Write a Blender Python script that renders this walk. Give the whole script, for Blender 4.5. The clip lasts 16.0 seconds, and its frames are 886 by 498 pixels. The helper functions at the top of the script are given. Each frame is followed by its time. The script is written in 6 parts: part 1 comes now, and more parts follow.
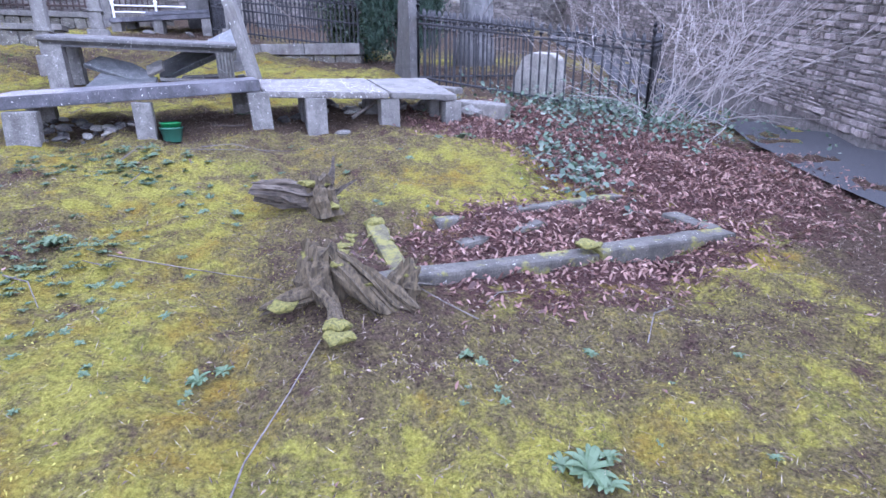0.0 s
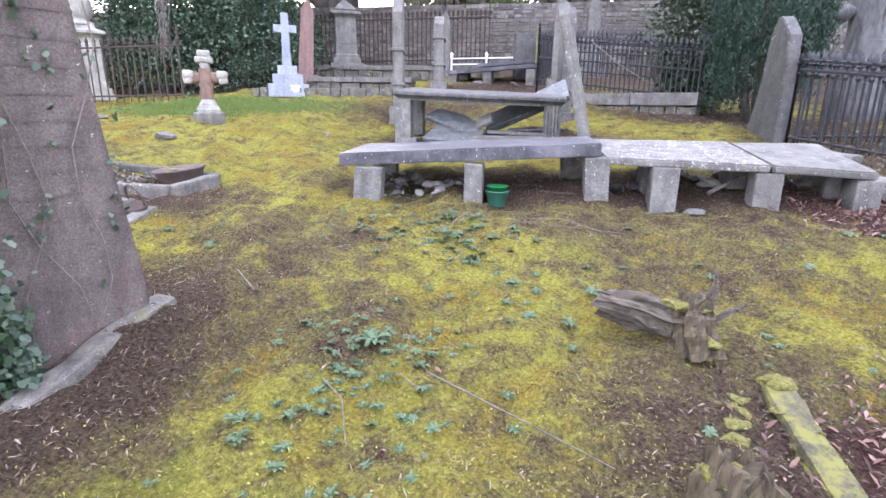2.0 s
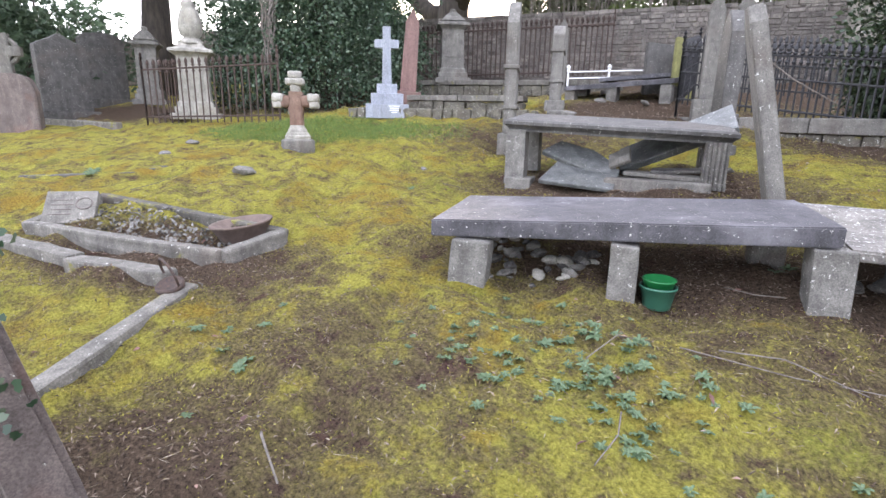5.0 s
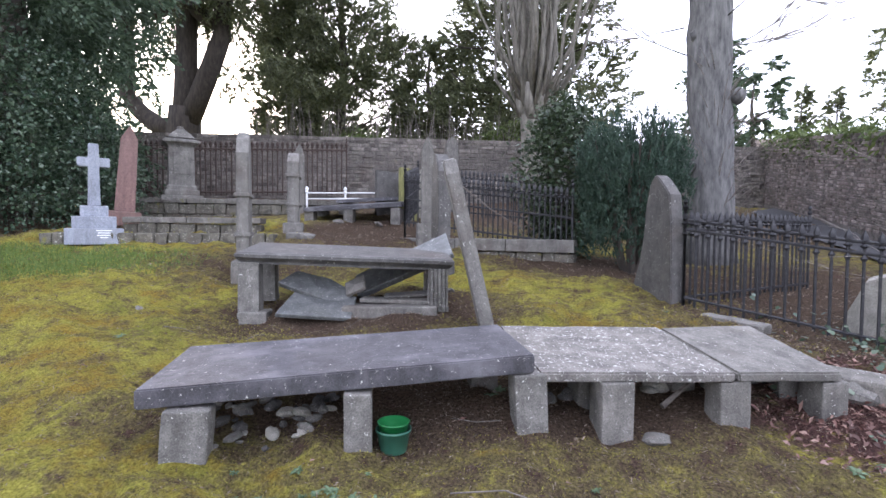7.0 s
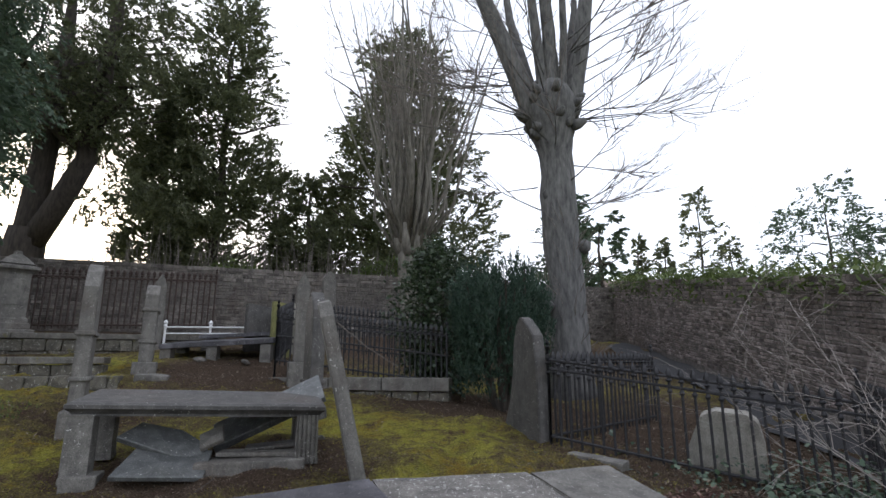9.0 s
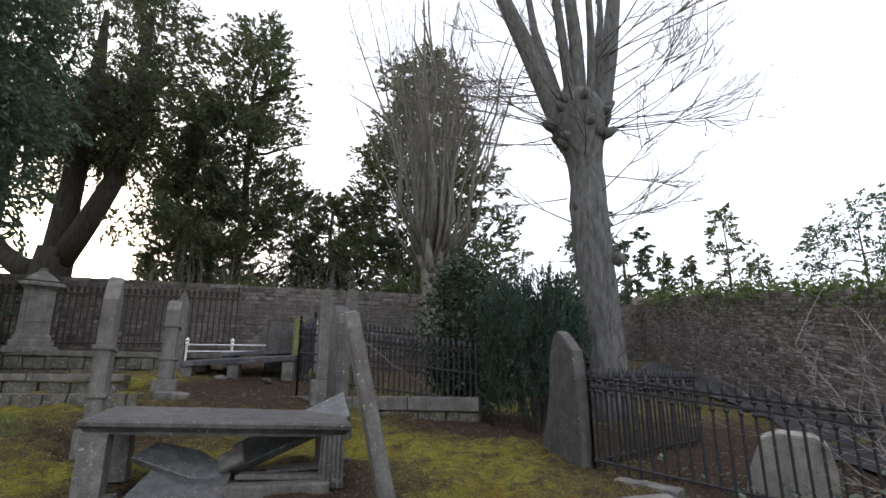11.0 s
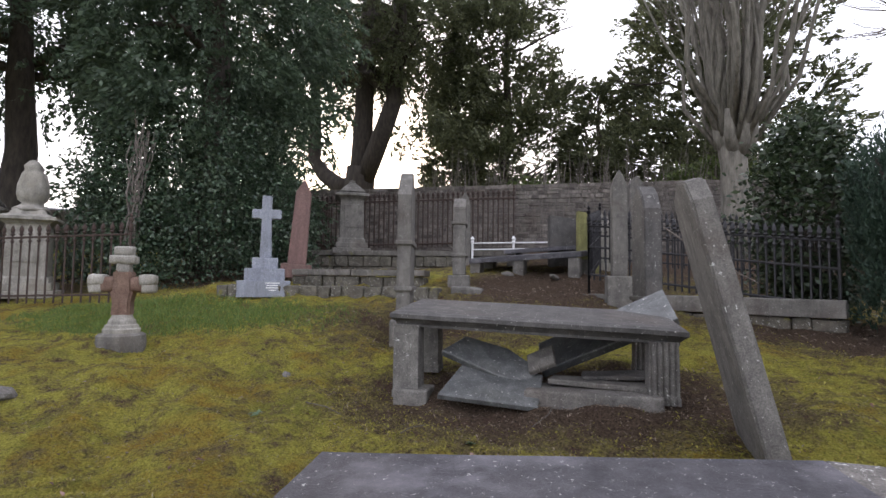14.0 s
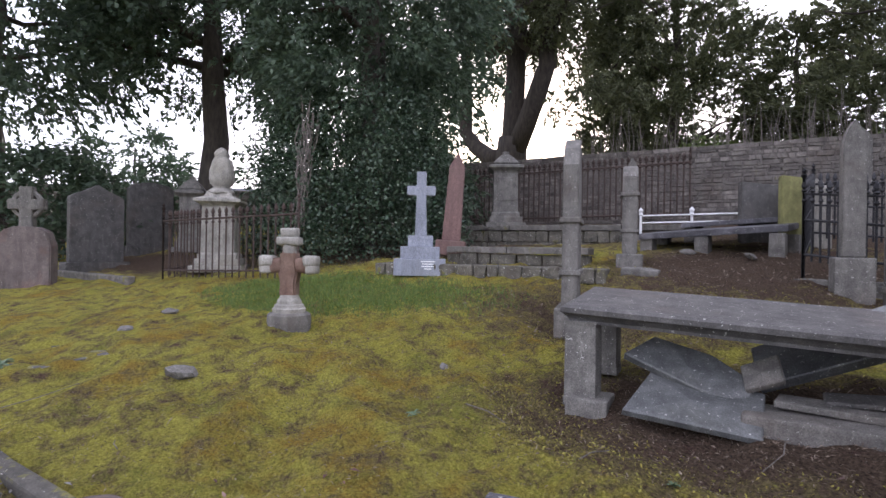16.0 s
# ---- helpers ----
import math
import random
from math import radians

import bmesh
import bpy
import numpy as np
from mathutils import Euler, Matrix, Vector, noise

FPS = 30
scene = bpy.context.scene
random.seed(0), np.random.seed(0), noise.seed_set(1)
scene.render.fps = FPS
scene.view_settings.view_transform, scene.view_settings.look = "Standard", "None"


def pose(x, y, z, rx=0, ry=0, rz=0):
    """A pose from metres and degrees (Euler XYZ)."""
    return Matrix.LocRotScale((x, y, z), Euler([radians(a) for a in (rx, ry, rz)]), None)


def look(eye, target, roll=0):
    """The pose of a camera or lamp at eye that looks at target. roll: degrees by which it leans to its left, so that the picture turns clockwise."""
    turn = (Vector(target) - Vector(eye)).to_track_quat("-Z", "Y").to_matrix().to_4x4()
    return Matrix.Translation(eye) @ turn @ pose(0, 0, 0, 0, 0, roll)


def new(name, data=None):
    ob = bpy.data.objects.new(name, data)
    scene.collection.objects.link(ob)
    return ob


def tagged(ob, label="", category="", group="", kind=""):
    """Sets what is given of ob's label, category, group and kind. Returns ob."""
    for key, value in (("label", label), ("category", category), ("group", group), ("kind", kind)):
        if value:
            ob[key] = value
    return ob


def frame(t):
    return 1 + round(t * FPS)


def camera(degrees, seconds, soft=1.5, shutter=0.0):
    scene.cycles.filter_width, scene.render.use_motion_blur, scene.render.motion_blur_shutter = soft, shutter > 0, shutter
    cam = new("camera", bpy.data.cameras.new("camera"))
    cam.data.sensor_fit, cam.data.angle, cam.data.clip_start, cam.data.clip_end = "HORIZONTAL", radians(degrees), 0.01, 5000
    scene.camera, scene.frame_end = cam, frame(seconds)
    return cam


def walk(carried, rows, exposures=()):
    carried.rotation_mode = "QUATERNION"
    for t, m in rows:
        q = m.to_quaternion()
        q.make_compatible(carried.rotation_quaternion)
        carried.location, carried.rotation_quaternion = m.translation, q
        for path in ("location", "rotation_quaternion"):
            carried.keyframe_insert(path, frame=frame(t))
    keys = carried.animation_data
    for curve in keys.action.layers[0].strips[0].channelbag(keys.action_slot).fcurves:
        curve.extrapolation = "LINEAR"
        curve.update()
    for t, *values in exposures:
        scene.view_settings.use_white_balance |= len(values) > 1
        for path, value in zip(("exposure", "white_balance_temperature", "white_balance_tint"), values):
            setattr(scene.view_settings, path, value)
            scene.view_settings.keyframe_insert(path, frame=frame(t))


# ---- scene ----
cam = camera(81.2, 16.0)
METRES, EYE, TILT, LEAN, TURN = 5.2, 1.3, -18.9, 0.0, 0.0
ROWS = [
    (0.0, 0.0, 0.0, 0.0, 0.0, 0.0, -0.0),
    (0.5, -0.0265, 0.0414, 0.0225, 7.31, 1.44, -2.73),
    (1.0, -0.0568, 0.0899, 0.0493, 14.7, 2.39, -5.53),
    (1.5, -0.0964, 0.1256, 0.0677, 22.26, 2.3, -8.16),
    (2.0, -0.1355, 0.1494, 0.0829, 28.76, 1.58, -10.25),
    (2.5, -0.1626, 0.1728, 0.0916, 34.97, 0.54, -12.13),
    (3.0, -0.189, 0.2015, 0.1033, 40.96, -0.8, -13.86),
    (5.5, -0.3101, 0.3404, 0.2164, 38.16, 1.04, -13.11),
    (6.0, -0.3041, 0.3443, 0.2316, 29.95, 5.35, -10.69),
    (6.5, -0.2922, 0.3433, 0.2427, 21.21, 10.9, -7.8),
    (7.0, -0.2877, 0.3393, 0.2484, 13.51, 16.12, -5.09),
    (7.5, -0.2836, 0.3376, 0.2516, 8.2, 20.23, -3.06),
    (8.0, -0.2786, 0.3329, 0.2552, 4.86, 23.56, -1.77),
    (8.5, -0.2786, 0.3252, 0.2601, 2.57, 27.06, -0.89),
    (9.0, -0.2787, 0.317, 0.2611, 1.06, 31.13, -0.37),
    (11.5, -0.3221, 0.4135, 0.2771, 5.07, 33.35, -1.98),
    (12.0, -0.3423, 0.4495, 0.2845, 9.23, 30.87, -3.5),
    (12.5, -0.3544, 0.4836, 0.3008, 14.68, 28.28, -5.42),
    (13.0, -0.3782, 0.5086, 0.3051, 20.58, 25.49, -7.48),
    (13.5, -0.4052, 0.5288, 0.3144, 25.9, 22.52, -9.26),
    (14.0, -0.4281, 0.5471, 0.3203, 30.34, 19.69, -10.6),
    (14.5, -0.455, 0.573, 0.3337, 34.35, 17.43, -11.79),
    (15.0, -0.4804, 0.5896, 0.3449, 38.54, 15.73, -12.97),
    (15.5, -0.5028, 0.6004, 0.3538, 42.61, 14.24, -14.02),
    (16.0, -0.5155, 0.6083, 0.3629, 46.7, 12.85, -14.95),
]
walk(cam, [(t, pose(0, 0, EYE, TILT, LEAN, TURN) @ pose(METRES * x, METRES * y, METRES * z, 90 + pitch, roll, yaw)) for t, x, y, z, yaw, pitch, roll in ROWS],
     exposures=[(0.0, 1.82, 5000, 29), (1.5, 1.88, 5500, 26), (3.0, 1.9, 6000, 19), (5.5, 1.55, 6100, 18), (6.5, 1.45, 5950, 19), (7.0, 1.18, 5850, 21), (7.5, 0.75, 6000, 20), (9.0, -0.08, 6100, 13), (12.5, 0.18, 6300, 14), (14.5, 0.4, 6300, 21), (16.0, 0.55, 6000, 24)])

# ---- light: a low hazy sun behind the trees and a bright thin overcast ----
SUN_LEFT, SUN_UP = 41.0, 12.5
world = bpy.data.worlds.new("world")
scene.world = world
world.use_nodes = True
wn = world.node_tree.nodes
wl = world.node_tree.links
wn.clear()
w_out = wn.new("ShaderNodeOutputWorld")
w_bg = wn.new("ShaderNodeBackground")
w_sky = wn.new("ShaderNodeTexSky")
w_sky.sky_type = "NISHITA"
w_sky.sun_disc = False
w_sky.sun_elevation = radians(SUN_UP)
w_sky.sun_rotation = radians(-SUN_LEFT)
w_sky.air_density, w_sky.dust_density, w_sky.ozone_density = 1.0, 4.0, 1.5
w_haze = wn.new("ShaderNodeMix")
w_haze.data_type = "RGBA"
w_haze.inputs[0].default_value = 0.66
w_haze.inputs[7].default_value = (13.0, 13.3, 14.0, 1)
wl.new(w_sky.outputs[0], w_haze.inputs[6])
wl.new(w_haze.outputs[2], w_bg.inputs[0])
w_bg.inputs[1].default_value = 0.15
wl.new(w_bg.outputs[0], w_out.inputs[0])
sun = new("sun", bpy.data.lights.new("sun", "SUN"))
sun.data.energy, sun.data.angle, sun.data.color = 1.2, radians(10), (1.0, 0.93, 0.82)
sd = Vector((-math.sin(radians(SUN_LEFT)) * math.cos(radians(SUN_UP)), math.cos(radians(SUN_LEFT)) * math.cos(radians(SUN_UP)), math.sin(radians(SUN_UP))))
sun.matrix_world = look(sd * 60, (0, 0, 0))

# ---- materials ----
def ramp(nt, src, stops):
    r = nt.nodes.new("ShaderNodeValToRGB")
    el = r.color_ramp.elements
    while len(el) < len(stops):
        el.new(0.5)
    for e, (p, c) in zip(el, stops):
        e.position, e.color = p, (*c, 1)
    nt.links.new(src, r.inputs[0])
    return r.outputs[0]


def noise_out(nt, scale, detail=5, rough=0.6, stretch=None, coords="Object"):
    tc = nt.nodes.new("ShaderNodeTexCoord")
    n = nt.nodes.new("ShaderNodeTexNoise")
    n.inputs["Scale"].default_value, n.inputs["Detail"].default_value, n.inputs["Roughness"].default_value = scale, detail, rough
    if stretch:
        m = nt.nodes.new("ShaderNodeMapping")
        m.inputs["Scale"].default_value = stretch
        nt.links.new(tc.outputs[coords], m.inputs[0])
        nt.links.new(m.outputs[0], n.inputs[0])
    else:
        nt.links.new(tc.outputs[coords], n.inputs[0])
    return n.outputs[0]


def mixed(nt, fac, a, b, mode="MIX"):
    m = nt.nodes.new("ShaderNodeMix")
    m.data_type, m.blend_type = "RGBA", mode
    for sock, v in ((0, fac), (6, a), (7, b)):
        if isinstance(v, (int, float)):
            m.inputs[sock].default_value = v
        elif isinstance(v, tuple):
            m.inputs[sock].default_value = (*v, 1)
        else:
            nt.links.new(v, m.inputs[sock])
    return m.outputs[2]


def shader(name):
    mat = bpy.data.materials.new(name)
    mat.use_nodes = True
    return mat, mat.node_tree, mat.node_tree.nodes["Principled BSDF"]


def bump(nt, bsdf, height, strength, dist=0.02):
    b = nt.nodes.new("ShaderNodeBump")
    b.inputs["Strength"].default_value, b.inputs["Distance"].default_value = strength, dist
    nt.links.new(height, b.inputs["Height"])
    nt.links.new(b.outputs[0], bsdf.inputs["Normal"])


def stone(name, dark, light, lichen=0.0, moss=0.0, scale=6.0, rough=0.85, stain=(0.1, 0.07, 0.05), stains=0.3, pieces=False):
    """Weathered stone: mottled colour, dirt stains, pale lichen spots and moss in blotches."""
    mat, nt, b = shader(name)
    base = ramp(nt, noise_out(nt, scale, 8, 0.65), [(0.3, dark), (0.7, light)])
    if pieces:
        geo = nt.nodes.new("ShaderNodeNewGeometry")
        base = mixed(nt, 0.85, base, ramp(nt, geo.outputs["Random Per Island"], [(0.0, (0.35, 0.33, 0.31)), (1.0, (1.35, 1.3, 1.28))]), "MULTIPLY")
    streak = ramp(nt, noise_out(nt, 9, 6, 0.7, (1, 1, 0.18)), [(0.35, (0.55, 0.55, 0.55)), (0.65, (1.15, 1.15, 1.15))])
    base = mixed(nt, 0.7, base, streak, "MULTIPLY")
    base = mixed(nt, 0.8, base, ramp(nt, noise_out(nt, 110, 4, 0.8), [(0.36, (0.5, 0.5, 0.5)), (0.64, (1.4, 1.4, 1.4))]), "MULTIPLY")
    blot = ramp(nt, noise_out(nt, 1.7, 4, 0.6), [(0.52, (0, 0, 0)), (0.68, (1, 1, 1))])
    mul = nt.nodes.new("ShaderNodeMath")
    mul.operation = "MULTIPLY"
    mul.inputs[1].default_value = stains
    nt.links.new(blot, mul.inputs[0])
    col = mixed(nt, mul.outputs[0], base, stain)
    if lichen:
        spots = ramp(nt, noise_out(nt, 38, 7, 0.72), [(0.665 - 0.07 * lichen, (0, 0, 0)), (0.71 - 0.07 * lichen, (0.85, 0.85, 0.85))])
        col = mixed(nt, spots, col, (0.62, 0.62, 0.57))
    if moss:
        ms = ramp(nt, noise_out(nt, 5, 6, 0.7), [(0.72 - 0.22 * moss, (0, 0, 0)), (0.80 - 0.22 * moss, (1, 1, 1))])
        col = mixed(nt, ms, col, (0.16, 0.15, 0.035))
    nt.links.new(col, b.inputs["Base Color"])
    b.inputs["Roughness"].default_value = rough
    bump(nt, b, noise_out(nt, 45, 6, 0.7), 0.35, 0.01)
    return mat


def plain(name, a, b_, scale=20, rough=0.7, metal=0.0, stretch=None, strength=0.3):
    mat, nt, b = shader(name)
    n = noise_out(nt, scale, 6, 0.65, stretch)
    nt.links.new(ramp(nt, n, [(0.3, a), (0.7, b_)]), b.inputs["Base Color"])
    b.inputs["Roughness"].default_value, b.inputs["Metallic"].default_value = rough, metal
    bump(nt, b, n, strength, 0.01)
    return mat


def leafy(name, a, b_, rough=0.6, c=None, through_light=0.25):
    """Leaves: the colour varies from leaf to leaf; some light passes through them."""
    mat, nt, b = shader(name)
    g = nt.nodes.new("ShaderNodeNewGeometry")
    stops = [(0.0, a), (1.0, b_)] if c is None else [(0.0, a), (0.6, b_), (1.0, c)]
    col = ramp(nt, g.outputs["Random Per Island"], stops)
    nt.links.new(col, b.inputs["Base Color"])
    b.inputs["Roughness"].default_value = rough
    tr = nt.nodes.new("ShaderNodeBsdfTranslucent")
    nt.links.new(col, tr.inputs[0])
    mx = nt.nodes.new("ShaderNodeMixShader")
    mx.inputs[0].default_value = through_light
    nt.links.new(b.outputs[0], mx.inputs[1])
    nt.links.new(tr.outputs[0], mx.inputs[2])
    nt.links.new(mx.outputs[0], nt.nodes["Material Output"].inputs[0])
    return mat


SLATE = stone("dark_slate_stone", (0.035, 0.034, 0.04), (0.095, 0.091, 0.10), lichen=0.7, scale=9, rough=0.55, stain=(0.26, 0.25, 0.27), stains=0.5)
LICHENED = stone("lichened_limestone", (0.11, 0.10, 0.092), (0.24, 0.225, 0.20), lichen=1.25, scale=7, stain=(0.12, 0.11, 0.09))
BROKENSLAB = stone("smooth_broken_slate", (0.07, 0.075, 0.075), (0.17, 0.175, 0.17), lichen=0.75, scale=5, rough=0.42, stain=(0.08, 0.08, 0.06))
GREYSTONE = stone("grey_limestone", (0.095, 0.09, 0.08), (0.22, 0.208, 0.185), lichen=0.6, scale=6)
TABLESTONE = stone("dark_grey_limestone", (0.05, 0.047, 0.044), (0.125, 0.119, 0.11), lichen=0.7, scale=7, rough=0.7)
LEGSTONE = stone("streaked_grey_stone", (0.095, 0.09, 0.08), (0.23, 0.22, 0.198), lichen=0.8, scale=10, stain=(0.11, 0.08, 0.06), stains=0.5)
KERBSTONE = stone("mossy_kerb_stone", (0.04, 0.037, 0.03), (0.125, 0.115, 0.095), lichen=0.5, moss=0.85, scale=8)
PALEKERB = stone("pale_kerb_stone", (0.085, 0.08, 0.068), (0.215, 0.2, 0.175), lichen=0.6, moss=0.5, scale=9)
MOSSRUBBLE = stone("mossy_rubble_stone", (0.05, 0.046, 0.036), (0.18, 0.165, 0.13), lichen=1.0, moss=0.6, scale=7)
SANDSTONE = stone("brown_sandstone", (0.105, 0.085, 0.078), (0.19, 0.155, 0.14), lichen=0.3, scale=5, stain=(0.17, 0.08, 0.055), stains=0.5)
WHITESTONE = stone("pale_blue_grey_granite", (0.22, 0.24, 0.285), (0.35, 0.37, 0.415), scale=30, rough=0.6, stain=(0.25, 0.26, 0.28), stains=0.4)
PALESTONE = stone("weathered_pale_stone", (0.22, 0.21, 0.18), (0.42, 0.40, 0.35), lichen=0.4, moss=0.2, scale=6, stain=(0.25, 0.22, 0.16), stains=0.5)
RUSTSTONE = stone("rust_stained_stone", (0.12, 0.065, 0.045), (0.27, 0.18, 0.135), scale=8, stain=(0.5, 0.45, 0.4), stains=0.4)
REDSTONE = stone("red_granite", (0.13, 0.07, 0.06), (0.23, 0.13, 0.11), scale=25, rough=0.55)
WALLSTONE = stone("grey_wall_stone", (0.11, 0.10, 0.09), (0.30, 0.28, 0.25), lichen=0.3, moss=0.3, scale=5, pieces=True)
WALLCORE = stone("wall_mortar", (0.10, 0.09, 0.08), (0.25, 0.225, 0.205), scale=12)
BROWNSTONE = stone("brown_wall_stone", (0.16, 0.14, 0.13), (0.38, 0.335, 0.31), lichen=0.3, moss=0.15, scale=5, pieces=True)
IRON = plain("painted_iron", (0.012, 0.013, 0.016), (0.05, 0.048, 0.05), 30, 0.55, 0.3)
RUSTIRON = plain("rusted_iron", (0.03, 0.025, 0.025), (0.09, 0.055, 0.04), 40, 0.75, 0.2)
WHITEIRON = plain("white_painted_iron", (0.6, 0.6, 0.6), (0.8, 0.8, 0.8), 30, 0.5)
BARK = plain("grey_bark", (0.05, 0.05, 0.05), (0.20, 0.195, 0.185), 14, 0.95, 0, (1, 1, 0.25), 0.9)
PALEBARK = plain("pale_grey_bark", (0.09, 0.085, 0.07), (0.27, 0.25, 0.21), 12, 0.95, 0, (1, 1, 0.25), 0.8)
STICKBARK = plain("dead_stick_bark", (0.06, 0.05, 0.042), (0.19, 0.165, 0.14), 25, 0.9)
DARKBARK = plain("dark_bark", (0.03, 0.025, 0.022), (0.09, 0.075, 0.06), 10, 0.95, 0, (1, 1, 0.25), 0.8)
TWIGBARK = plain("twig_bark", (0.10, 0.085, 0.075), (0.25, 0.22, 0.195), 20, 0.9)
DEADWOOD = plain("weathered_dead_wood", (0.015, 0.011, 0.006), (0.13, 0.10, 0.055), 22, 0.9, 0, (2.2, 2.2, 0.3), 1.0)
LOGWOOD = plain("weathered_log_wood", (0.014, 0.011, 0.008), (0.15, 0.122, 0.09), 20, 0.9, 0, (0.3, 2.4, 2.4), 1.0)
MOSSPAD = plain("moss_cushion", (0.05, 0.05, 0.014), (0.24, 0.22, 0.055), 70, 1.0, 0, None, 1.0)
GREENPLASTIC = plain("green_plastic", (0.025, 0.10, 0.065), (0.045, 0.15, 0.10), 6, 0.35, 0, None, 0.05)
BRIGHTPLASTIC = plain("bright_green_plastic", (0.01, 0.12, 0.035), (0.02, 0.18, 0.05), 6, 0.3, 0, None, 0.05)
TERRA = plain("brown_clay", (0.07, 0.05, 0.04), (0.14, 0.10, 0.082), 15, 0.8)
RENDERWALL = plain("pale_house_render", (0.55, 0.53, 0.5), (0.72, 0.7, 0.67), 3, 0.9)
ROOFSLATE = plain("roof_slate", (0.09, 0.09, 0.1), (0.17, 0.17, 0.18), 8, 0.7)
PANE = plain("dark_window_glass", (0.02, 0.025, 0.03), (0.04, 0.045, 0.05), 3, 0.1)
TARMAC = plain("worn_tarmac", (0.022, 0.022, 0.024), (0.05, 0.05, 0.053), 60, 0.85)
LETTER = plain("worn_lettering", (0.095, 0.077, 0.07), (0.15, 0.12, 0.11), 30, 0.9)
WHITELETTER = plain("white_lettering", (0.75, 0.75, 0.75), (0.85, 0.85, 0.85), 30, 0.7)
LF_YEW = leafy("yew_leaves", (0.045, 0.075, 0.045), (0.10, 0.145, 0.085), 0.5, None, 0.4)
LF_IRISH = leafy("upright_yew_sprays", (0.02, 0.045, 0.03), (0.055, 0.095, 0.06), 0.55, None, 0.3)
LF_CONIFER = leafy("conifer_sprays", (0.07, 0.085, 0.045), (0.16, 0.175, 0.085), 0.5, None, 0.5)
LF_IVY = leafy("ivy_leaves", (0.02, 0.045, 0.025), (0.065, 0.11, 0.06), 0.3, (0.14, 0.18, 0.12))
LF_HOLLY = leafy("dark_shiny_leaves", (0.02, 0.04, 0.018), (0.06, 0.085, 0.04), 0.35)
LF_WEED = leafy("weed_leaves", (0.07, 0.12, 0.055), (0.18, 0.24, 0.13), 0.5)
LF_GRASS = leafy("grass_blades", (0.08, 0.13, 0.03), (0.20, 0.27, 0.06), 0.7)
LF_MOSS = leafy("moss_shoots", (0.13, 0.125, 0.025), (0.42, 0.385, 0.075), 0.9, (0.34, 0.25, 0.06), 0.3)
LF_DEAD = leafy("dead_leaves", (0.07, 0.036, 0.03), (0.22, 0.115, 0.09), 0.6, (0.36, 0.24, 0.19))
LF_LITTER = leafy("brown_litter", (0.04, 0.028, 0.02), (0.17, 0.12, 0.085), 0.8, (0.42, 0.34, 0.26))
PALETWIG = plain("pale_twig_bark", (0.2, 0.18, 0.16), (0.42, 0.38, 0.35), 20, 0.9)
LF_STRAW = leafy("dry_stalks", (0.12, 0.085, 0.05), (0.30, 0.24, 0.16), 0.8, (0.55, 0.48, 0.37))
LF_SUNNY = leafy("sunlit_shrub_leaves", (0.05, 0.08, 0.02), (0.13, 0.17, 0.045), 0.6)


